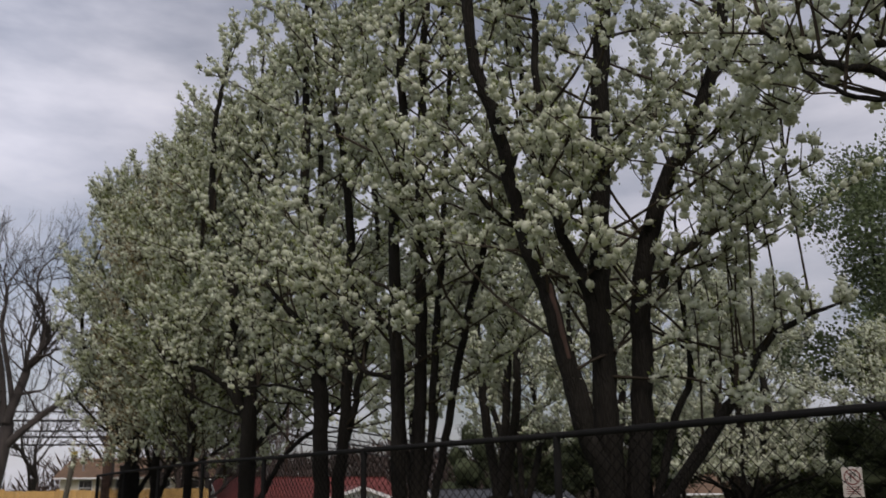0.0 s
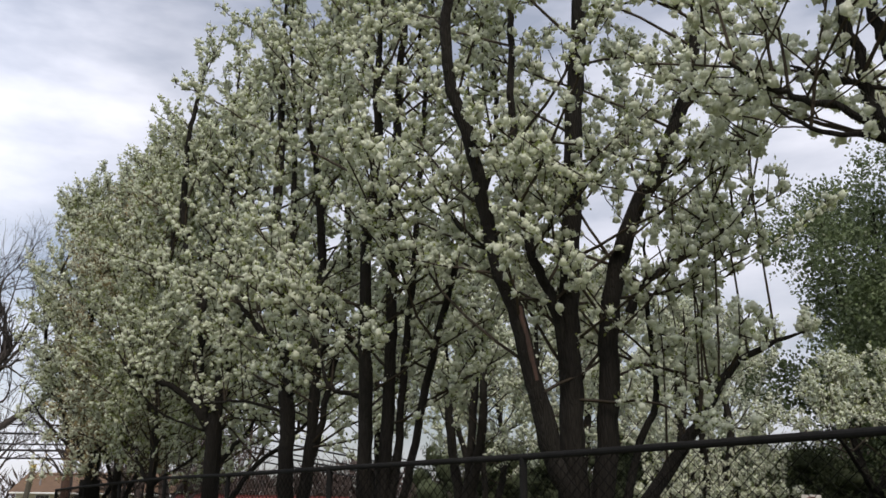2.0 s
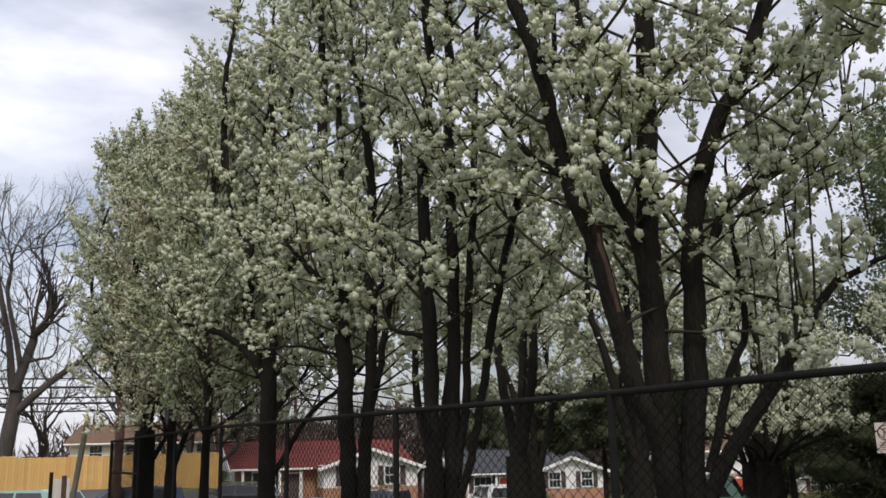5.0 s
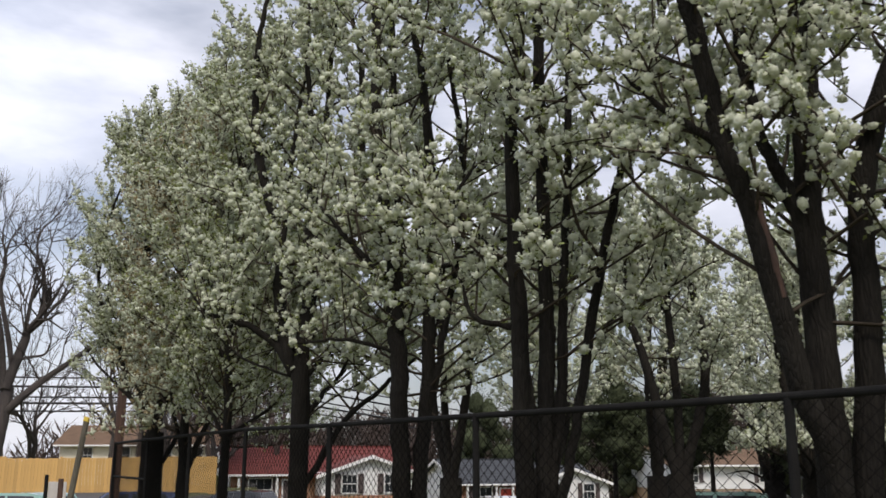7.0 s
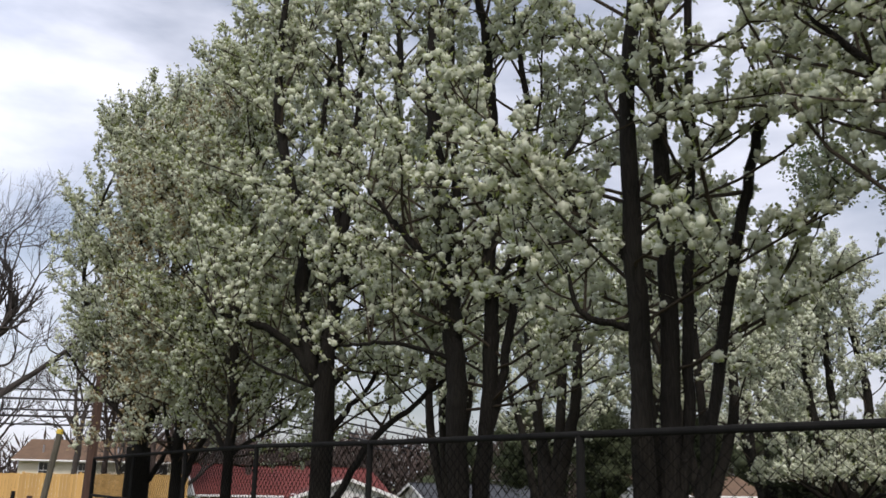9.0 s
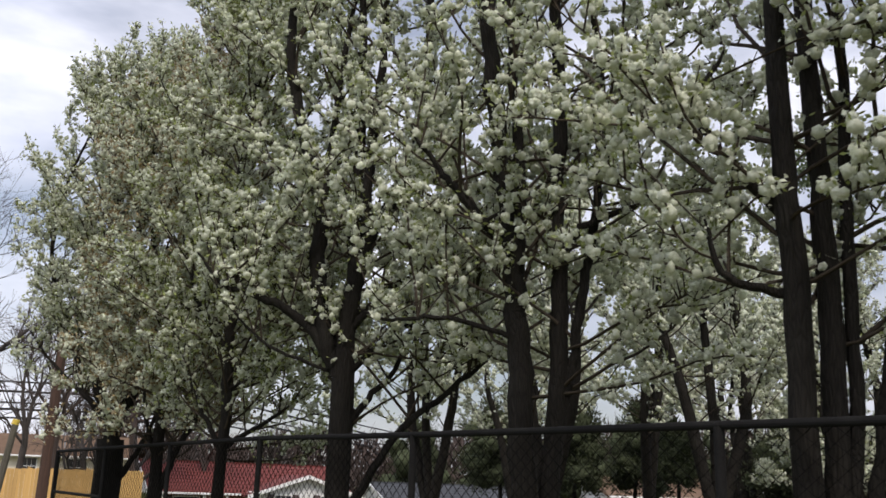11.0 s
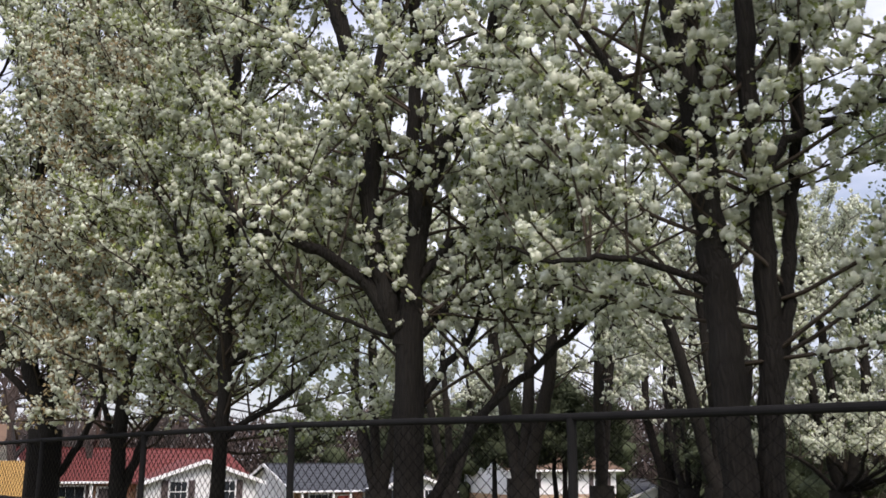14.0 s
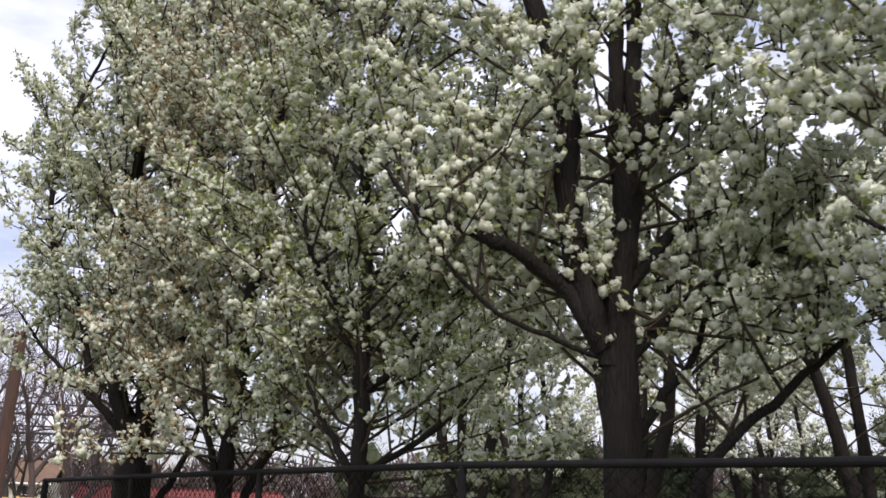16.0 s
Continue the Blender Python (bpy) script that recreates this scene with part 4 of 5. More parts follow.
# ---- ground ----
g_x = np.concatenate([np.linspace(-900, -70, 8), np.linspace(-60, 60, 61), np.linspace(70, 900, 8)])
g_y = np.concatenate([np.linspace(-900, -40, 8), np.linspace(-30, 120, 76), np.linspace(140, 2000, 8)])
bm = bmesh.new()
rows = [[bm.verts.new((x, y, ground_z(x, y) + 0.02 * noise.noise(Vector((x * 0.3, y * 0.3, 0))) - 0.02)) for x in g_x] for y in g_y]
for j in range(len(g_y) - 1):
    for i in range(len(g_x) - 1):
        bm.faces.new((rows[j][i], rows[j][i + 1], rows[j + 1][i + 1], rows[j + 1][i]))
tagged(part("ground", bm, GRASS, None, "thin spring grass and bare soil", True), category="ground", kind="structure")


def strip(name, x0, x1, y0, y1, lift, material, label):
    """A paved sheet that follows the ground."""
    b = bmesh.new()
    xs, ys = np.linspace(x0, x1, 25), np.linspace(y0, y1, 13)
    v = [[b.verts.new((x, y, ground_z(x, y) + lift)) for x in xs] for y in ys]
    for j in range(12):
        for i in range(24):
            b.faces.new((v[j][i], v[j][i + 1], v[j + 1][i + 1], v[j + 1][i]))
    return tagged(part(name, b, material, None, label, True), category=name, kind="structure")


strip("road", -60, 60, 38, 47, 0.03, ASPHALT, "grey asphalt street in front of the houses")
strip("car_park", 1.5, 40, 22, 37.5, 0.035, ASPHALT, "worn asphalt car park")


# ---- chain-link fence ----
def chain_mesh(length, height, pitch=0.056, r=0.0036):
    """Woven wire: upright zigzag wires, each hooked into the next."""
    t = Tubes(3)
    step = pitch * 0.8
    n = int(height / step)
    z = np.arange(n + 1) * step
    for i in range(int(length / pitch)):
        side = (np.arange(n + 1) + i) % 2
        x = i * pitch + side * pitch * 1.06
        y = np.where(side == 0, r, -r)
        t.add(np.stack([x, y, z], 1), np.full(n + 1, r))
    return t


FENCE = [(7.3, -2.2, 1.83), (5.55, 0.3, 1.83), (3.82, 2.78, 1.83), (2.09, 5.26, 1.83), (0.36, 7.75, 1.83), (-1.5, 10.17, 1.84),
         (-3.21, 12.68, 1.86), (-4.88, 15.24, 1.90), (-6.39, 17.34, 1.88), (-7.90, 19.43, 1.86), (-9.40, 21.53, 1.83)]
fence = thing("chain_link_fence", (0, 0, 0), "black coated chain-link fence with round posts and top rail", "fence")
link_data = None
for k, (x, y, top) in enumerate(FENCE):
    z0 = ground_z(x, y) - 0.1
    r = 0.036 if k == len(FENCE) - 1 else 0.030
    bm = rod(bmesh.new(), (x, y, z0), (x, y, top - 0.01), r, sides=14)
    post = part("post", bm, BLACK, fence, smooth=False)
    bm = bmesh.new()
    bmesh.ops.create_uvsphere(bm, u_segments=12, v_segments=6, radius=r * 1.12, matrix=Matrix.Translation((x, y, top - 0.005)) @ Matrix.Diagonal((1, 1, 0.7, 1)))
    part("cap", bm, BLACK, post, smooth=True)
    if k:
        x0, y0, top0 = FENCE[k - 1]
        a, b = Vector((x0, y0, top0 - 0.005)), Vector((x, y, top - 0.005))
        part("top_rail", rod(bmesh.new(), a, b, 0.025, sides=12), BLACK, fence)
        run = math.hypot(x - x0, y - y0)
        turn = math.degrees(math.atan2(y - y0, x - x0))
        if link_data is None:
            panel = chain_mesh(3.02, 1.80).link("wire_mesh", WIRE, fence, smooth=False)
            link_data = panel.data
        else:
            panel = new("wire_mesh", link_data)
            panel.parent = fence
        tagged(panel, kind="stuff")
        base = (top0 + top) / 2 - 1.81
        panel.matrix_basis = pose(x0, y0, base, 0, 0, turn) @ Matrix.Shear("XZ", 4, (0, 0)) @ Matrix.Diagonal((run / 3.02, 1, 1, 1))
x0, y0, t0 = FENCE[-2]
x1, y1, t1 = FENCE[-1]
part("brace_rail", rod(bmesh.new(), (x0, y0, 1.14), (x1, y1, 1.16), 0.024, sides=10), BLACK, fence)
part("tension_bar", block(x1 + 0.05, y1 - 0.09, 0.05, x1 + 0.065, y1 - 0.06, 1.78), BLACK, fence)


# ---- houses ----
def window(parent, x, y, z, w, h, shutters=True):
    """A double-hung window in a wall that faces -y."""
    win = part("window", block(x - w / 2, y - 0.04, z, x + w / 2, y + 0.02, z + h), PANE, parent, "dark glass in a white frame")
    bm = bmesh.new()
    e = 0.07
    for x0, z0, x1, z1 in ((-w / 2 - e, -e, -w / 2, h + e), (w / 2, -e, w / 2 + e, h + e), (-w / 2, h, w / 2, h + e), (-w / 2, -e, w / 2, 0), (-w / 2, h / 2 - 0.025, w / 2, h / 2 + 0.025)):
        box(bm, x + x0, y - 0.08, z + z0, x + x1, y + 0.01, z + z1)
    part("frame", bm, TRIM, win)
    bm = bmesh.new()
    for k in (-1, 1):
        box(bm, x + k * w / 6 - 0.008, y - 0.05, z, x + k * w / 6 + 0.008, y - 0.042, z + h)
    part("glazing_bar", bm, TRIM, win)
    if shutters:
        for k in (-1, 1):
            cx = x + k * (w / 2 + e + 0.2)
            bm = block(cx - 0.17, y - 0.06, z - e, cx + 0.17, y, z + h + e)
            for i in range(12):
                zz = z + i * h / 12
                box(bm, cx - 0.13, y - 0.075, zz, cx + 0.13, y - 0.06, zz + h / 24)
            part("shutter", bm, SHUTTER, win)


def slab(bm, quad, thick):
    """A sheet over four corners, thickened downwards."""
    up = [bm.verts.new(q) for q in quad]
    dn = [bm.verts.new((q[0], q[1], q[2] - thick)) for q in quad]
    bm.faces.new(up)
    bm.faces.new(dn[::-1])
    for i in range(4):
        j = (i + 1) % 4
        bm.faces.new((up[i], dn[i], dn[j], up[j]))
    bmesh.ops.recalc_face_normals(bm, faces=bm.faces[:])
    return bm


def ranch(at, turn, label, roof, left=7.9, right=3.0, door_x=-4.4, door_paint=RED_DOOR):
    """A low brick house with a front gable wing in white siding, its wing centred on the local origin."""
    h = thing("house", at, label, "house", "low houses along the street", turn)
    wing, eave, peak, band, deep = 2.95, 2.55, 3.55, 1.25, 8.4
    ridge, back = 4.15, 1.6
    part("brick_wall", block(-left, back, -0.6, right, back + deep, eave), BRICK, h)
    bm = prism(bmesh.new(), [(0, eave), (deep, eave), (deep / 2, ridge - 0.12)], (0, 1, 0), (0, 0, 1), (0.12, 0, 0), (-left, back, 0))
    part("gable_wall", bm, SIDING, h)
    part("end_siding", block(-left - 0.03, back + 0.02, band, -left, back + deep - 0.02, eave), SIDING, h)
    part("wing_brick", block(-wing, 0, -0.6, wing, back + 0.5, band), BRICK, h)
    bm = prism(bmesh.new(), [(-wing, band), (wing, band), (wing, eave), (0, peak - 0.1), (-wing, eave)], (1, 0, 0), (0, 0, 1), (0, back + 0.5, 0), (0, 0.03, 0))
    part("wing_siding", bm, SIDING, h)
    y0, y1, ym = back - 0.45, back + deep + 0.4, back + deep / 2
    drop = eave - 0.08
    rp = part("roof", slab(bmesh.new(), [(-left - 0.35, y0, drop), (right + 0.35, y0, drop), (right + 0.35, ym, ridge), (-left - 0.35, ym, ridge)], 0.12), roof, h)
    part("roof_slope", slab(bmesh.new(), [(-left - 0.35, ym, ridge), (right + 0.35, ym, ridge), (right + 0.35, y1, drop), (-left - 0.35, y1, drop)], 0.12), roof, rp)
    bm = bmesh.new()
    for i in range(9):
        f = (i + 0.5) / 9
        yy, zz = y0 + (ym - y0) * f, drop + (ridge - drop) * f
        box(bm, -left - 0.33, yy, zz + 0.002, right + 0.33, yy + 0.03, zz + 0.022)
    part("shingle_course", bm, roof, rp)
    part("ridge_cap", block(-left - 0.36, ym - 0.12, ridge - 0.02, right + 0.36, ym + 0.12, ridge + 0.035), roof, rp)
    w = wing + 0.4
    dz = eave - 0.14
    part("wing_roof", slab(bmesh.new(), [(-w, -0.35, dz), (0, -0.35, peak), (0, ym, peak), (-w, ym - 1.6, dz)], 0.11), roof, h)
    part("wing_roof", slab(bmesh.new(), [(0, -0.35, peak), (w, -0.35, dz), (w, ym - 1.6, dz), (0, ym, peak)], 0.11), roof, h)
    for s in (-1, 1):
        bm = slab(bmesh.new(), [(s * w, -0.40, dz + 0.01), (0, -0.40, peak + 0.01), (0, -0.352, peak + 0.01), (s * w, -0.352, dz + 0.01)], 0.2)
        part("rake_board", bm, TRIM, h)
        bm = slab(bmesh.new(), [(-left - 0.40, (y0, y1)[s > 0], drop + 0.01), (-left - 0.40, ym, ridge + 0.01), (-left - 0.352, ym, ridge + 0.01), (-left - 0.352, (y0, y1)[s > 0], drop + 0.01)], 0.2)
        part("rake_board", bm, TRIM, h)
    part("gutter", block(-left - 0.3, y0 - 0.1, drop - 0.13, -w, y0 - 0.002, drop - 0.01, bevel=0.02), TRIM, h)
    for x in (-left + 0.4, -left + 2.6, -w - 0.7):
        part("porch_post", block(x - 0.07, y0 + 0.02, -0.4, x + 0.07, y0 + 0.16, drop - 0.12), TRIM, h)
    for x in (-1.3, 1.3):
        window(h, x, 0.0, 1.42, 0.86, 1.0)
    window(h, -left + 1.7, back, 0.95, 1.3, 1.25)
    door = part("door", block(door_x - 0.45, back - 0.04, 0.1, door_x + 0.45, back + 0.02, 2.1), door_paint, h, "painted front door")
    bm = bmesh.new()
    bmesh.ops.create_uvsphere(bm, u_segments=8, v_segments=5, radius=0.05, matrix=Matrix.Translation((door_x + 0.35, back - 0.07, 1.05)))
    part("knob", bm, STEEL, door)
    bm = bmesh.new()
    for x0, x1, z0, z1 in ((-0.56, -0.45, 0.1, 2.2), (0.45, 0.56, 0.1, 2.2), (-0.45, 0.45, 2.1, 2.2)):
        box(bm, door_x + x0, back - 0.06, z0, door_x + x1, back + 0.01, z1)
    part("door_frame", bm, TRIM, door)
    return h


ranch((-9.45, 58.3, -1.75), 25, "low brick house with a red shingle roof and white gable", ROOF_RED, door_paint=SHUTTER)
ranch((3.1, 70.6, -2.55), 25, "low brick house with a grey shingle roof and white gable", ROOF_GREY)
ranch((26.5, 88.0, -3.9), 14, "low brick house with a grey roof behind evergreens", ROOF_GREY, left=4.5)

split = thing("house", (16.3, 77.6, -3.05), "split-level house of tan brick and white siding with a red door", "house", "low houses along the street", 14)
part("brick_wall", block(-5.5, 0, -0.6, 3.6, 8, 2.42), BRICK_TAN, split)
part("upper_siding", block(-5.56, -0.06, 2.42, 3.66, 8.06, 4.35), SIDING, split)
s_roof = part("roof", slab(bmesh.new(), [(-6.0, -0.6, 4.25), (4.1, -0.6, 4.25), (4.1, 4, 5.7), (-6.0, 4, 5.7)], 0.14), ROOF_BROWN, split)
part("roof_slope", slab(bmesh.new(), [(-6.0, 4, 5.7), (4.1, 4, 5.7), (4.1, 8.6, 4.25), (-6.0, 8.6, 4.25)], 0.14), ROOF_BROWN, s_roof)
part("ridge_cap", block(-6.0, 3.88, 5.68, 4.1, 4.12, 5.735), ROOF_BROWN, s_roof)
part("gutter", block(-5.95, -0.72, 4.08, 4.05, -0.602, 4.22, bevel=0.02), TRIM, split)
for x in (-5.58, 3.58):
    part("gable_wall", prism(bmesh.new(), [(0, 4.35), (8, 4.35), (4, 5.55)], (0, 1, 0), (0, 0, 1), (0.1, 0, 0), (x - 0.05, 0, 0)), SIDING, split)
for x in (-3.9, 2.2):
    window(split, x, -0.06, 2.95, 1.0, 1.0)
window(split, -3.9, 0, 0.75, 1.2, 1.1, False)
s_door = part("door", block(-0.48, -0.05, 0.02, 0.48, 0.02, 2.05), RED_DOOR, split, "bright red front door")
bm = bmesh.new()
for x0, x1, z0, z1 in ((-0.60, -0.48, 0.02, 2.16), (0.48, 0.60, 0.02, 2.16), (-0.48, 0.48, 2.05, 2.16)):
    box(bm, x0, -0.07, z0, x1, 0.01, z1)
part("door_frame", bm, TRIM, s_door)
bm = bmesh.new()
bmesh.ops.create_uvsphere(bm, u_segments=8, v_segments=5, radius=0.05, matrix=Matrix.Translation((0.36, -0.08, 1.0)))
part("knob", bm, STEEL, s_door)
part("step", block(-0.9, -0.9, -0.4, 0.9, -0.06, 0.0, bevel=0.02), ASPHALT, split, "low grey doorstep")

tall = thing("house", (-31.5, 88.0, ground_z(-33, 88)), "two-storey cream house with a brown shingle roof", "house", turn=6)
part("wall", block(-11, 0, -0.5, 3, 8, 4.75), CREAM, tall)
for x, y0, y1 in ((-11, 0, 8),):
    part("gable_wall", prism(bmesh.new(), [(0, 4.75), (8, 4.75), (4, 6.25)], (0, 1, 0), (0, 0, 1), (0.15, 0, 0), (-11, 0, 0)), CREAM, tall)
t_roof = part("roof", slab(bmesh.new(), [(-11.5, -0.6, 4.6), (3.5, -0.6, 4.6), (3.5, 4, 6.5), (-11.5, 4, 6.5)], 0.14), ROOF_BROWN, tall)
part("roof_slope", slab(bmesh.new(), [(-11.5, 4, 6.5), (3.5, 4, 6.5), (3.5, 8.6, 4.6), (-11.5, 8.6, 4.6)], 0.14), ROOF_BROWN, t_roof)
part("gutter", block(-11.4, -0.72, 4.45, 3.4, -0.602, 4.59, bevel=0.02), TRIM, tall)
for x in (-8.6, -5.2, -1.4, 1.4):
    window(tall, x, 0, 3.0, 1.15, 1.35, False)
for x, y in ((-9.3, 1.0), (-2.8, 1.2)):
    bm = rod(bmesh.new(), (x, y, 4.9), (x, y, 5.9), 0.07, sides=8)
    part("vent_pipe", bm, STEEL, tall)

# ---- wooden fence ----
wood = thing("wooden_fence", (0, 0, 0), "tall new stockade fence of yellow cedar boards", "fence")
f_rng = np.random.default_rng(71)
board_mesh = bpy.data.meshes.new("board")
bm = block(0, 0, 0, 1, 0.022, 1.78)
bmesh.ops.bevel(bm, geom=[e for e in bm.edges if all(v.co.z > 1 for v in e.verts)], offset=0.006, segments=1, affect="EDGES")
bm.to_mesh(board_mesh)
bm.free()
board_mesh.materials.append(BOARD)


def add_board(parent, x, wide, y, z, tall_by):
    ob = new("board", board_mesh)
    ob.parent = parent
    ob.matrix_basis = Matrix.Translation((x + 0.003, y, z)) @ Matrix.Diagonal((wide, 1, tall_by, 1))


p0, p1, panels = np.array([-42.0, 37.4]), np.array([-15.6, 48.3]), 12
for k in range(panels):
    a, b = p0 + (p1 - p0) * k / panels, p0 + (p1 - p0) * (k + 1) / panels
    run, turn = float(np.linalg.norm(b - a)), math.degrees(math.atan2(b[1] - a[1], b[0] - a[0]))
    z = -0.22 + 0.03 * ((k * 5) % 4)
    m = pose(a[0], a[1], z, 0, 0, turn)
    bm = bmesh.new()
    for zz in (0.35, 1.0, 1.55):
        box(bm, 0, 0.028, zz, run, 0.07, zz + 0.09)
    boards = part("panel", bm, BOARD, wood)
    boards.matrix_basis = m
    part("fence_post", block(-0.05, 0.03, -0.3, 0.05, 0.13, 1.86), BOARD, boards)
    for i in range(17):
        add_board(boards, i * run / 17, run / 17 - 0.006, f_rng.uniform(0, 0.006), 0.03, f_rng.uniform(0.985, 1.008))
bm = bmesh.new()
for zz in (0.3, 1.3):
    box(bm, 0, 0.03, zz, 6.9, 0.07, zz + 0.09)
side = part("panel", bm, BOARD, wood)
for i in range(46):
    add_board(side, i * 0.15, 0.144, f_rng.uniform(0, 0.006), 0.0, 0.9 - 0.003 * i)
side.matrix_basis = pose(-15.65, 48.35, -0.30, 0, 0, 108)

# ---- poles, wires, sign ----
pole = thing("utility_pole", (-12.48, 28.92, ground_z(-12.48, 28.92)), "weathered reddish-brown wooden utility pole", "pole")
t = Tubes(14)
t.add(np.array([[0, 0, -0.5], [0.0, 0, 1.5], [0.02, 0, 3.5], [0.05, 0, 5.9]]), [0.15, 0.14, 0.13, 0.12], 0.02, f_rng)
t.link("shaft", POLE, pole)
part("cap", rod(bmesh.new(), (0.05, 0, 5.9), (0.05, 0, 5.96), 0.14, sides=14), STEEL, pole)

lean = thing("leaning_post", (-12.3, 25.48, ground_z(-12.3, 25.48)), "leaning grey timber post with a yellow tip", "post")
part("shaft", rod(bmesh.new(), (-0.05, 0, -0.3), (0.42, 0, 3.2), 0.085, 0.075, 8), GREYWOOD, lean)
part("plank", block(-0.16, -0.05, -0.3, -0.03, -0.01, 1.75, bevel=0.008), POLE, lean, "brown weathered plank")
YELLOW = mat("yellow_paint", (0.50, 0.36, 0.04), (0.62, 0.46, 0.07), 0.6, 5)
part("tip", rod(bmesh.new(), (0.405, 0, 3.16), (0.425, 0, 3.27), 0.088, 0.07, 8), YELLOW, lean, "yellow painted tip")

board = thing("notice_board", (-13.3, 26.5, ground_z(-13.3, 26.5)), "small white board beside a black post", "sign")
part("panel", block(0.06, 0.0, 0.98, 0.55, 0.03, 1.72, bevel=0.01), SIGN_WHITE, board)
part("post", block(-0.04, -0.03, -0.2, 0.04, 0.05, 1.9, bevel=0.01), BLACK, board)
part("post", block(0.3, 0.03, -0.2, 0.36, 0.09, 1.3, bevel=0.01), GREYWOOD, board)

wires = thing("power_lines", (0, 0, 0), "black overhead power lines crossing the street", "wires")
for za, zb, shift in ((5.3, 4.6, 0), (5.9, 5.0, 0.4), (6.3, 5.4, -0.3), (7.1, 6.0, 0.2), (7.8, 6.6, 0.6)):
    for a, b, sag in (((-75, 58 + shift, za + 0.6), (-18, 74 + shift, za), 0.55), ((-18, 74 + shift, za), (16, 150, zb), 0.9)):
        s = np.linspace(0, 1, 15)[:, None]
        p = np.array(a) * (1 - s) + np.array(b) * s
        p[:, 2] -= sag * 4 * s[:, 0] * (1 - s[:, 0])
        t = Tubes(5)
        t.add(p, np.full(15, 0.085 if shift in (0.4, 0.2) else 0.062))
        t.link("wire", CABLE, wires)
far_pole = thing("utility_pole", (-18, 74.2, ground_z(-18, 74.2)), "wooden utility pole carrying the power lines", "pole")
part("shaft", rod(bmesh.new(), (0, 0, -0.4), (0, 0, 10.3), 0.16, 0.11, 10), POLE, far_pole)

sign = thing("no_parking_sign", (5.45, 16.5, 0.02), "white no-parking sign with a red ring on a steel post", "sign", turn=-12)
part("post", block(-0.03, 0.005, -0.5, 0.03, 0.035, 1.75), STEEL, sign)
plate = part("plate", block(-0.155, -0.006, 1.27, 0.155, 0.004, 1.74, bevel=0.003), SIGN_WHITE, sign)
bm = bmesh.new()
seg = 40
ring = []
for i in range(seg):
    a = 2 * math.pi * i / seg
    ring.append([bm.verts.new((r * math.cos(a), yy, 1.585 + r * math.sin(a))) for r, yy in ((0.105, -0.0075), (0.128, -0.0075))])
for i in range(seg):
    p, q = ring[i], ring[(i + 1) % seg]
    bm.faces.new((p[0], p[1], q[1], q[0]))
part("ring", bm, SIGN_RED, plate, "dark red ring")
bm = prism(bmesh.new(), [(-0.088, 0.072), (-0.072, 0.088), (0.088, -0.072), (0.072, -0.088)], (1, 0, 0), (0, 0, 1), (0, -0.002, 0), (0, -0.0085, 1.585))
part("slash", bm, SIGN_RED, plate)
letter = bpy.data.curves.new("letter", "FONT")
letter.body, letter.size, letter.align_x, letter.extrude = "P", 0.21, "CENTER", 0.0006
letter.materials.append(SIGN_INK)
lp = new("letter", letter)
lp.parent = plate
lp.matrix_basis = pose(0, -0.0075, 1.512, 90, 0, 0)
bm = bmesh.new()
for z, w in ((1.42, 0.10), (1.385, 0.115), (1.35, 0.09), (1.315, 0.105)):
    box(bm, -w, -0.0078, z, w, -0.0062, z + 0.016)
part("lettering_bar", bm, SIGN_RED, plate)
for z in (1.30, 1.71):
    part("bolt", rod(bmesh.new(), (0, -0.012, z), (0, 0.0, z), 0.009, sides=8), STEEL, plate)


# ---- cars ----
def wheel(car, x, y, r=0.33):
    tyre = part("wheel", rod(bmesh.new(), (x - 0.1, y, r), (x + 0.1, y, r), r, sides=24), RUBBER, car)
    part("rim", rod(bmesh.new(), (x - 0.108, y, r), (x + 0.108, y, r), r * 0.62, sides=16), STEEL, tyre)


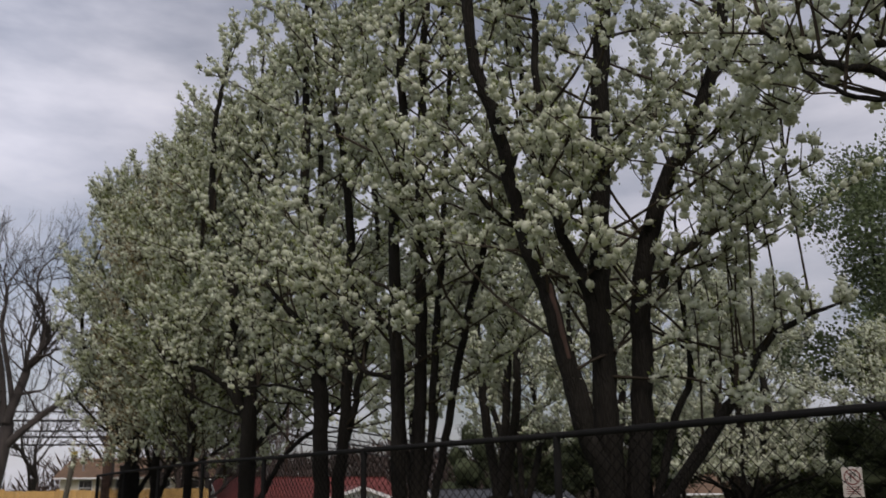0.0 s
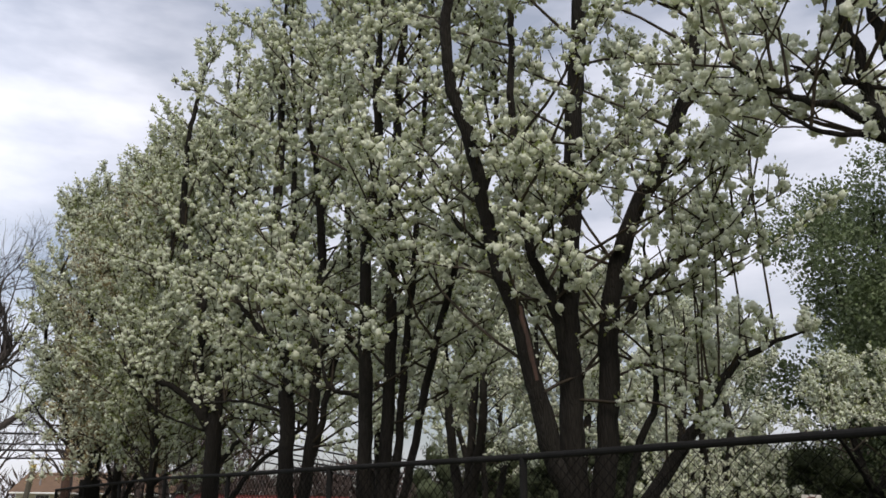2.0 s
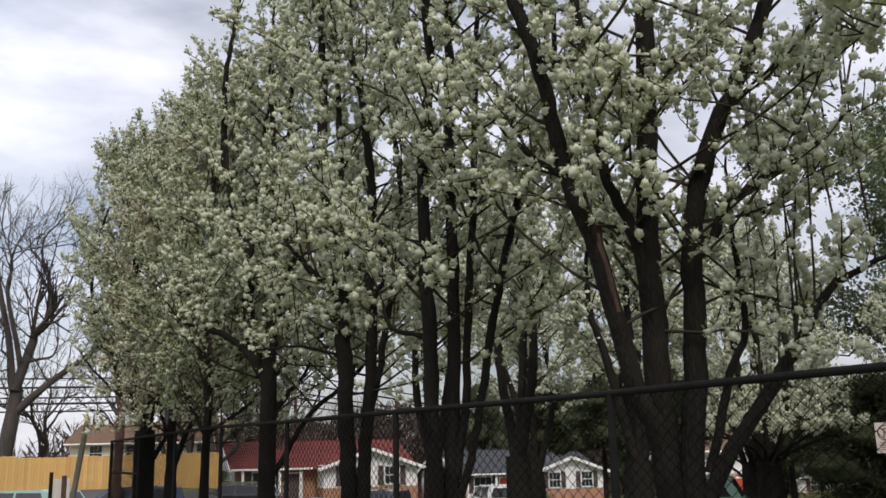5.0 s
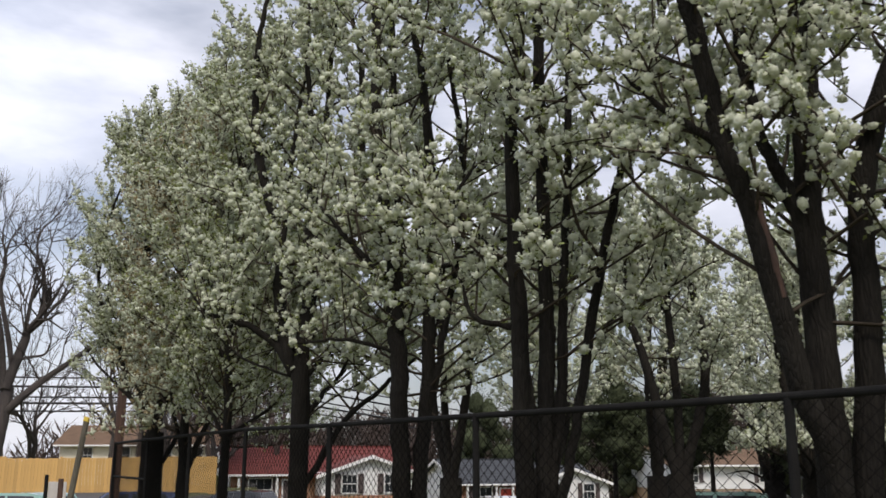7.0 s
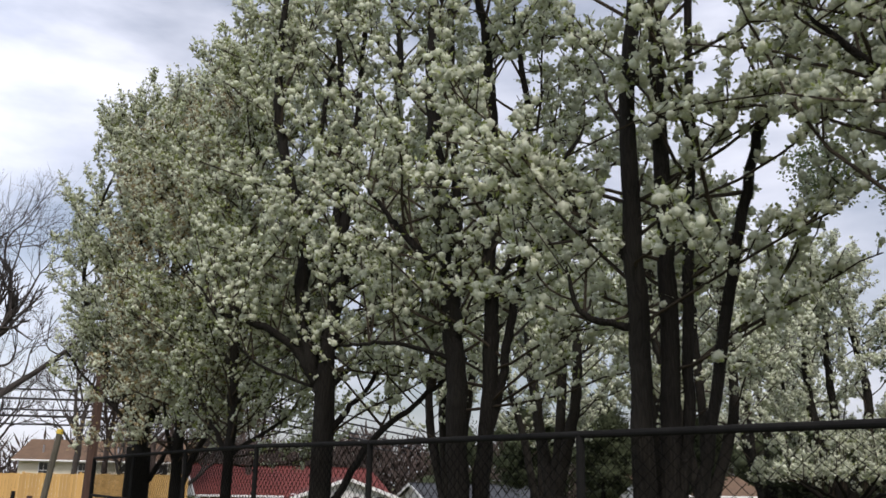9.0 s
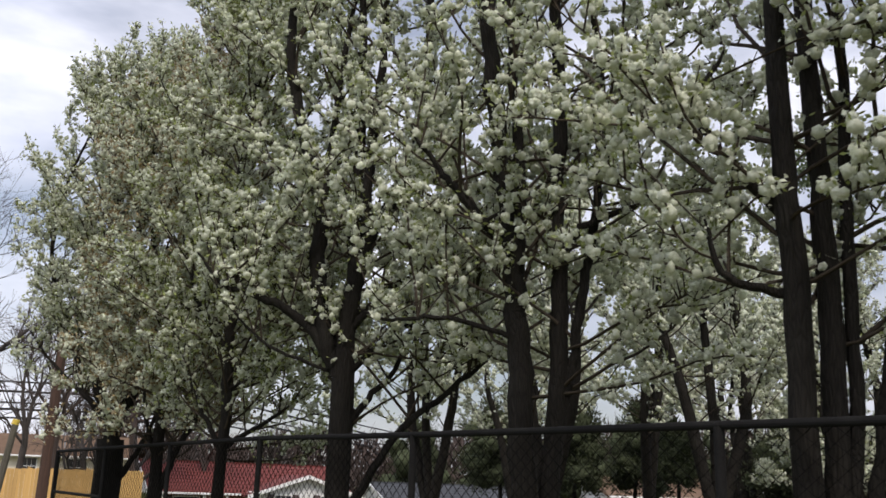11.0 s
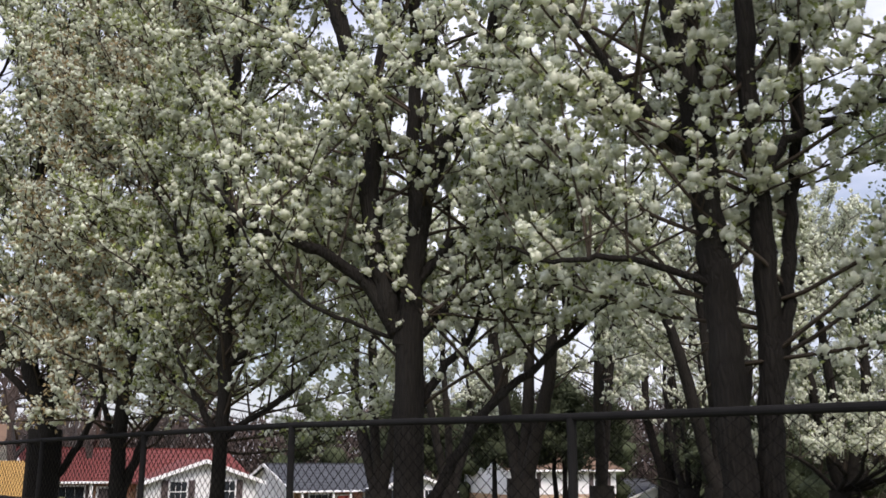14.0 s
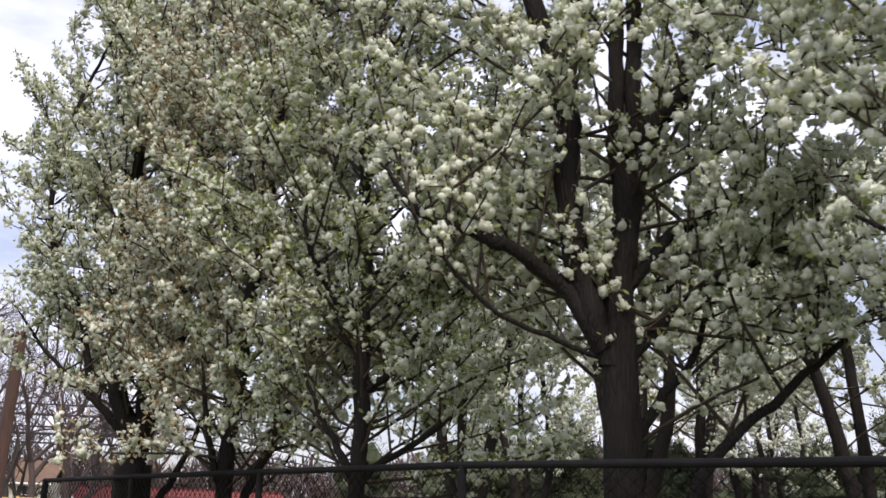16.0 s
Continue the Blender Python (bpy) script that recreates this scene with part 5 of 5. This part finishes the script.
def car(at, turn, label, paint, tall=1.48, van=False):
    """A car whose nose points along +y; the body is a smooth hull, the glass set into it."""
    c = thing("car", at, label, "car", "parked cars", turn)
    L, W = 4.5, 1.8
    body = [(-2.25, 0.35), (-2.25, 0.80), (-2.1, 0.95), (1.0, 0.95), (2.05, 0.80), (2.25, 0.6), (2.22, 0.32)]
    bm = prism(bmesh.new(), body, (0, 1, 0), (0, 0, 1), (W, 0, 0), (-W / 2, 0, 0))
    bmesh.ops.bevel(bm, geom=bm.edges[:], offset=0.07, segments=2, affect="EDGES")
    part("body", bm, paint, c, smooth=False)
    rear = -2.0 if van else -1.75
    y = [(-2.12 if van else -2.05, 0.93), (rear, tall - 0.06), (-1.2, tall), (0.15, tall - 0.02), (1.05, 0.93)]
    bm = bmesh.new()
    rows = []
    for yy, zz in y:
        k = 1 - 0.34 * (zz - 0.93) / 1.0
        rows.append((bm.verts.new((-W / 2 * k + 0.03, yy, zz)), bm.verts.new((W / 2 * k - 0.03, yy, zz))))
    for i in range(len(rows) - 1):
        bm.faces.new((rows[i][0], rows[i][1], rows[i + 1][1], rows[i + 1][0]))
    bm.faces.new([r[0] for r in rows])
    bm.faces.new([r[1] for r in rows][::-1])
    bm.faces.new((rows[0][0], rows[0][1], rows[-1][1], rows[-1][0]))
    bmesh.ops.recalc_face_normals(bm, faces=bm.faces[:])
    cabin = part("cabin", bm, paint, c)

    def pane(name, quad):
        m = bmesh.new()
        v = [Vector(q) for q in quad]
        n = (v[1] - v[0]).cross(v[2] - v[0]).normalized()
        mid = sum(v, Vector()) / 4
        if (mid - Vector((0, -0.5, 0.9))).dot(n) < 0:
            n = -n
        low = [m.verts.new(q + n * 0.004) for q in v]
        up = [m.verts.new(q + n * 0.012) for q in v]
        m.faces.new(up)
        for i in range(4):
            j = (i + 1) % 4
            m.faces.new((low[i], low[j], up[j], up[i]))
        bmesh.ops.recalc_face_normals(m, faces=m.faces[:])
        return part(name, m, PANE, cabin, "dark glass")

    def at_row(i, j, f, s, inset):
        (ya, za), (yb, zb) = y[i], y[j]
        yy, zz = ya + (yb - ya) * f, za + (zb - za) * f
        k = 1 - 0.34 * (zz - 0.93)
        return (s * (W / 2 * k - 0.03 - inset), yy, zz)

    pane("windscreen", [at_row(3, 4, 0.08, -1, 0.07), at_row(3, 4, 0.08, 1, 0.07), at_row(3, 4, 0.92, 1, 0.07), at_row(3, 4, 0.92, -1, 0.07)])
    pane("rear_window", [at_row(0, 1, 0.12, -1, 0.09), at_row(0, 1, 0.12, 1, 0.09), at_row(0, 1, 0.88, 1, 0.09), at_row(0, 1, 0.88, -1, 0.09)])
    for s in (-1, 1):
        for ya, yb, yc, yd in ((-1.75, -0.55, -0.55, -1.5), (-0.45, 0.75, 0.15, -0.45)):
            quad = []
            for yy, zz in ((ya, 1.0), (yb, 1.0), (yc, tall - 0.09), (yd, tall - 0.09)):
                quad.append((s * (W / 2 * (1 - 0.34 * (zz - 0.93)) - 0.03), yy, zz))
            pane("side_window", quad)
        wheel(c, s * 0.80, 1.4)
        wheel(c, s * 0.80, -1.4)
        part("tail_light", block(s * 0.62 - 0.16, -2.27, 0.66, s * 0.62 + 0.16, -2.23, 0.84, bevel=0.015), CAR_PAINT["red"], c, "red lens")
        part("headlight", block(s * 0.62 - 0.17, 2.12, 0.60, s * 0.62 + 0.17, 2.24, 0.74, bevel=0.02), PANE, c, "clear lens")
        part("mirror", block(s * 0.98 - 0.09, 0.62, 0.98, s * 0.98 + 0.09, 0.74, 1.12, bevel=0.03), paint, c)
    part("bumper", block(-0.86, -2.32, 0.36, 0.86, -2.2, 0.58, bevel=0.04), paint, c)
    part("number_plate", block(-0.25, -2.335, 0.60, 0.25, -2.255, 0.72), SIGN_WHITE, c)
    return c


for x, y, turn, key, tall_c, van, words in (
        (3.7, 28.2, 74, "green", 1.56, False, "pale green saloon parked side-on on the asphalt"),
        (-10.0, 39.5, 60, "blue", 1.40, False, "dark blue saloon parked in front of a house"),
        (-7.6, 44.4, 75, "black", 1.65, True, "dark sport utility car parked by the street"),
        (-14.0, 45.5, 80, "black", 1.42, False, "black saloon parked by the street"),
        (-1.9, 50.5, 20, "white", 1.60, True, "white van parked in front of a brick house"),
        (-16.6, 31.0, 75, "green", 1.45, False, "pale green saloon parked near the wooden fence"),
        (-13.2, 30.6, 110, "blue", 1.62, True, "dark car parked behind the utility pole")):
    car((x, y, ground_z(x, y) + 0.03), turn, words, CAR_PAINT[key], tall_c, van)

# ---- things by the car park ----
bin_ = thing("recycling_bin", (5.4, 17.3, ground_z(5.4, 17.3)), "small blue plastic wheeled recycling bin", "bin", "blue bins", turn=-15)
bm = prism(bmesh.new(), [(-0.24, 0.05), (0.24, 0.05), (0.30, 0.95), (-0.30, 0.95)], (1, 0, 0), (0, 0, 1), (0, 0.62, 0), (0, -0.31, 0))
bmesh.ops.bevel(bm, geom=bm.edges[:], offset=0.03, segments=2, affect="EDGES")
part("body", bm, BLUE_BIN, bin_)
part("lid", block(-0.32, -0.34, 0.955, 0.32, 0.36, 1.02, bevel=0.025), BLUE_BIN, bin_)
part("handle", rod(bmesh.new(), (-0.25, 0.40, 0.92), (0.25, 0.40, 0.92), 0.018, sides=8), LID, bin_)
for s in (-1, 1):
    part("wheel", rod(bmesh.new(), (s * 0.24, 0.27, 0.1), (s * 0.30, 0.27, 0.1), 0.1, sides=16), RUBBER, bin_)
bin_.scale = (1.2, 1.2, 1.2)
copy_thing(bin_, pose(7.02, 19.6, ground_z(7.02, 19.6), 0, 0, -12))
bin_.scale = (0.66, 0.66, 0.66)

brick_wall = thing("brick_wall", (6.4, 16.5, ground_z(6.4, 16.5)), "low dark red brick wall under the evergreens", "wall", turn=-14)
part("wall", block(0, 0, -0.3, 7.0, 0.3, 1.38), BRICK_DARK, brick_wall)
part("coping", block(-0.04, -0.04, 1.38, 7.04, 0.34, 1.46, bevel=0.012), BRICK_DARK, brick_wall)

rail = thing("picket_railing", (6.1, 18.2, -0.24), "low white picket railing in front of blue bins", "railing", turn=-6)
for i in range(7):
    part("picket", block(i * 0.12 - 0.010, -0.010, 0.04, i * 0.12 + 0.010, 0.010, 1.42, bevel=0.003), SIGN_WHITE, rail)
for z in (0.2, 1.35):
    part("bar", block(-0.05, 0.013, z, 0.77, 0.04, z + 0.035), SHUTTER, rail)

s_rng = np.random.default_rng(81)
for x, y, r in ((-0.6, 66.8, 0.7), (1.2, 67.2, 0.6), (-2.6, 66.2, 0.8), (-17.0, 52.0, 0.5), (8.0, 60.0, 0.9), (10.8, 36.0, 1.0)):
    sh = thing("shrub", (x, y, ground_z(x, y)), "rounded green shrub near a house", "shrub", "garden shrubs")
    leafy_crown(sh, s_rng, [(s_rng.normal() * r * 0.4, s_rng.normal() * r * 0.4, r * s_rng.uniform(0.4, 0.9), r * 0.6, r * 0.5) for _ in range(5)], 150, 5, 0.08, 0.09, 0.025, SHRUB)
    t = Tubes(5)
    t.add(np.array([[0, 0, -0.1], [0.02, 0, r * 0.5], [0.05, 0.02, r]]), [0.04, 0.03, 0.015])
    t.link("stem", BARK, sh)
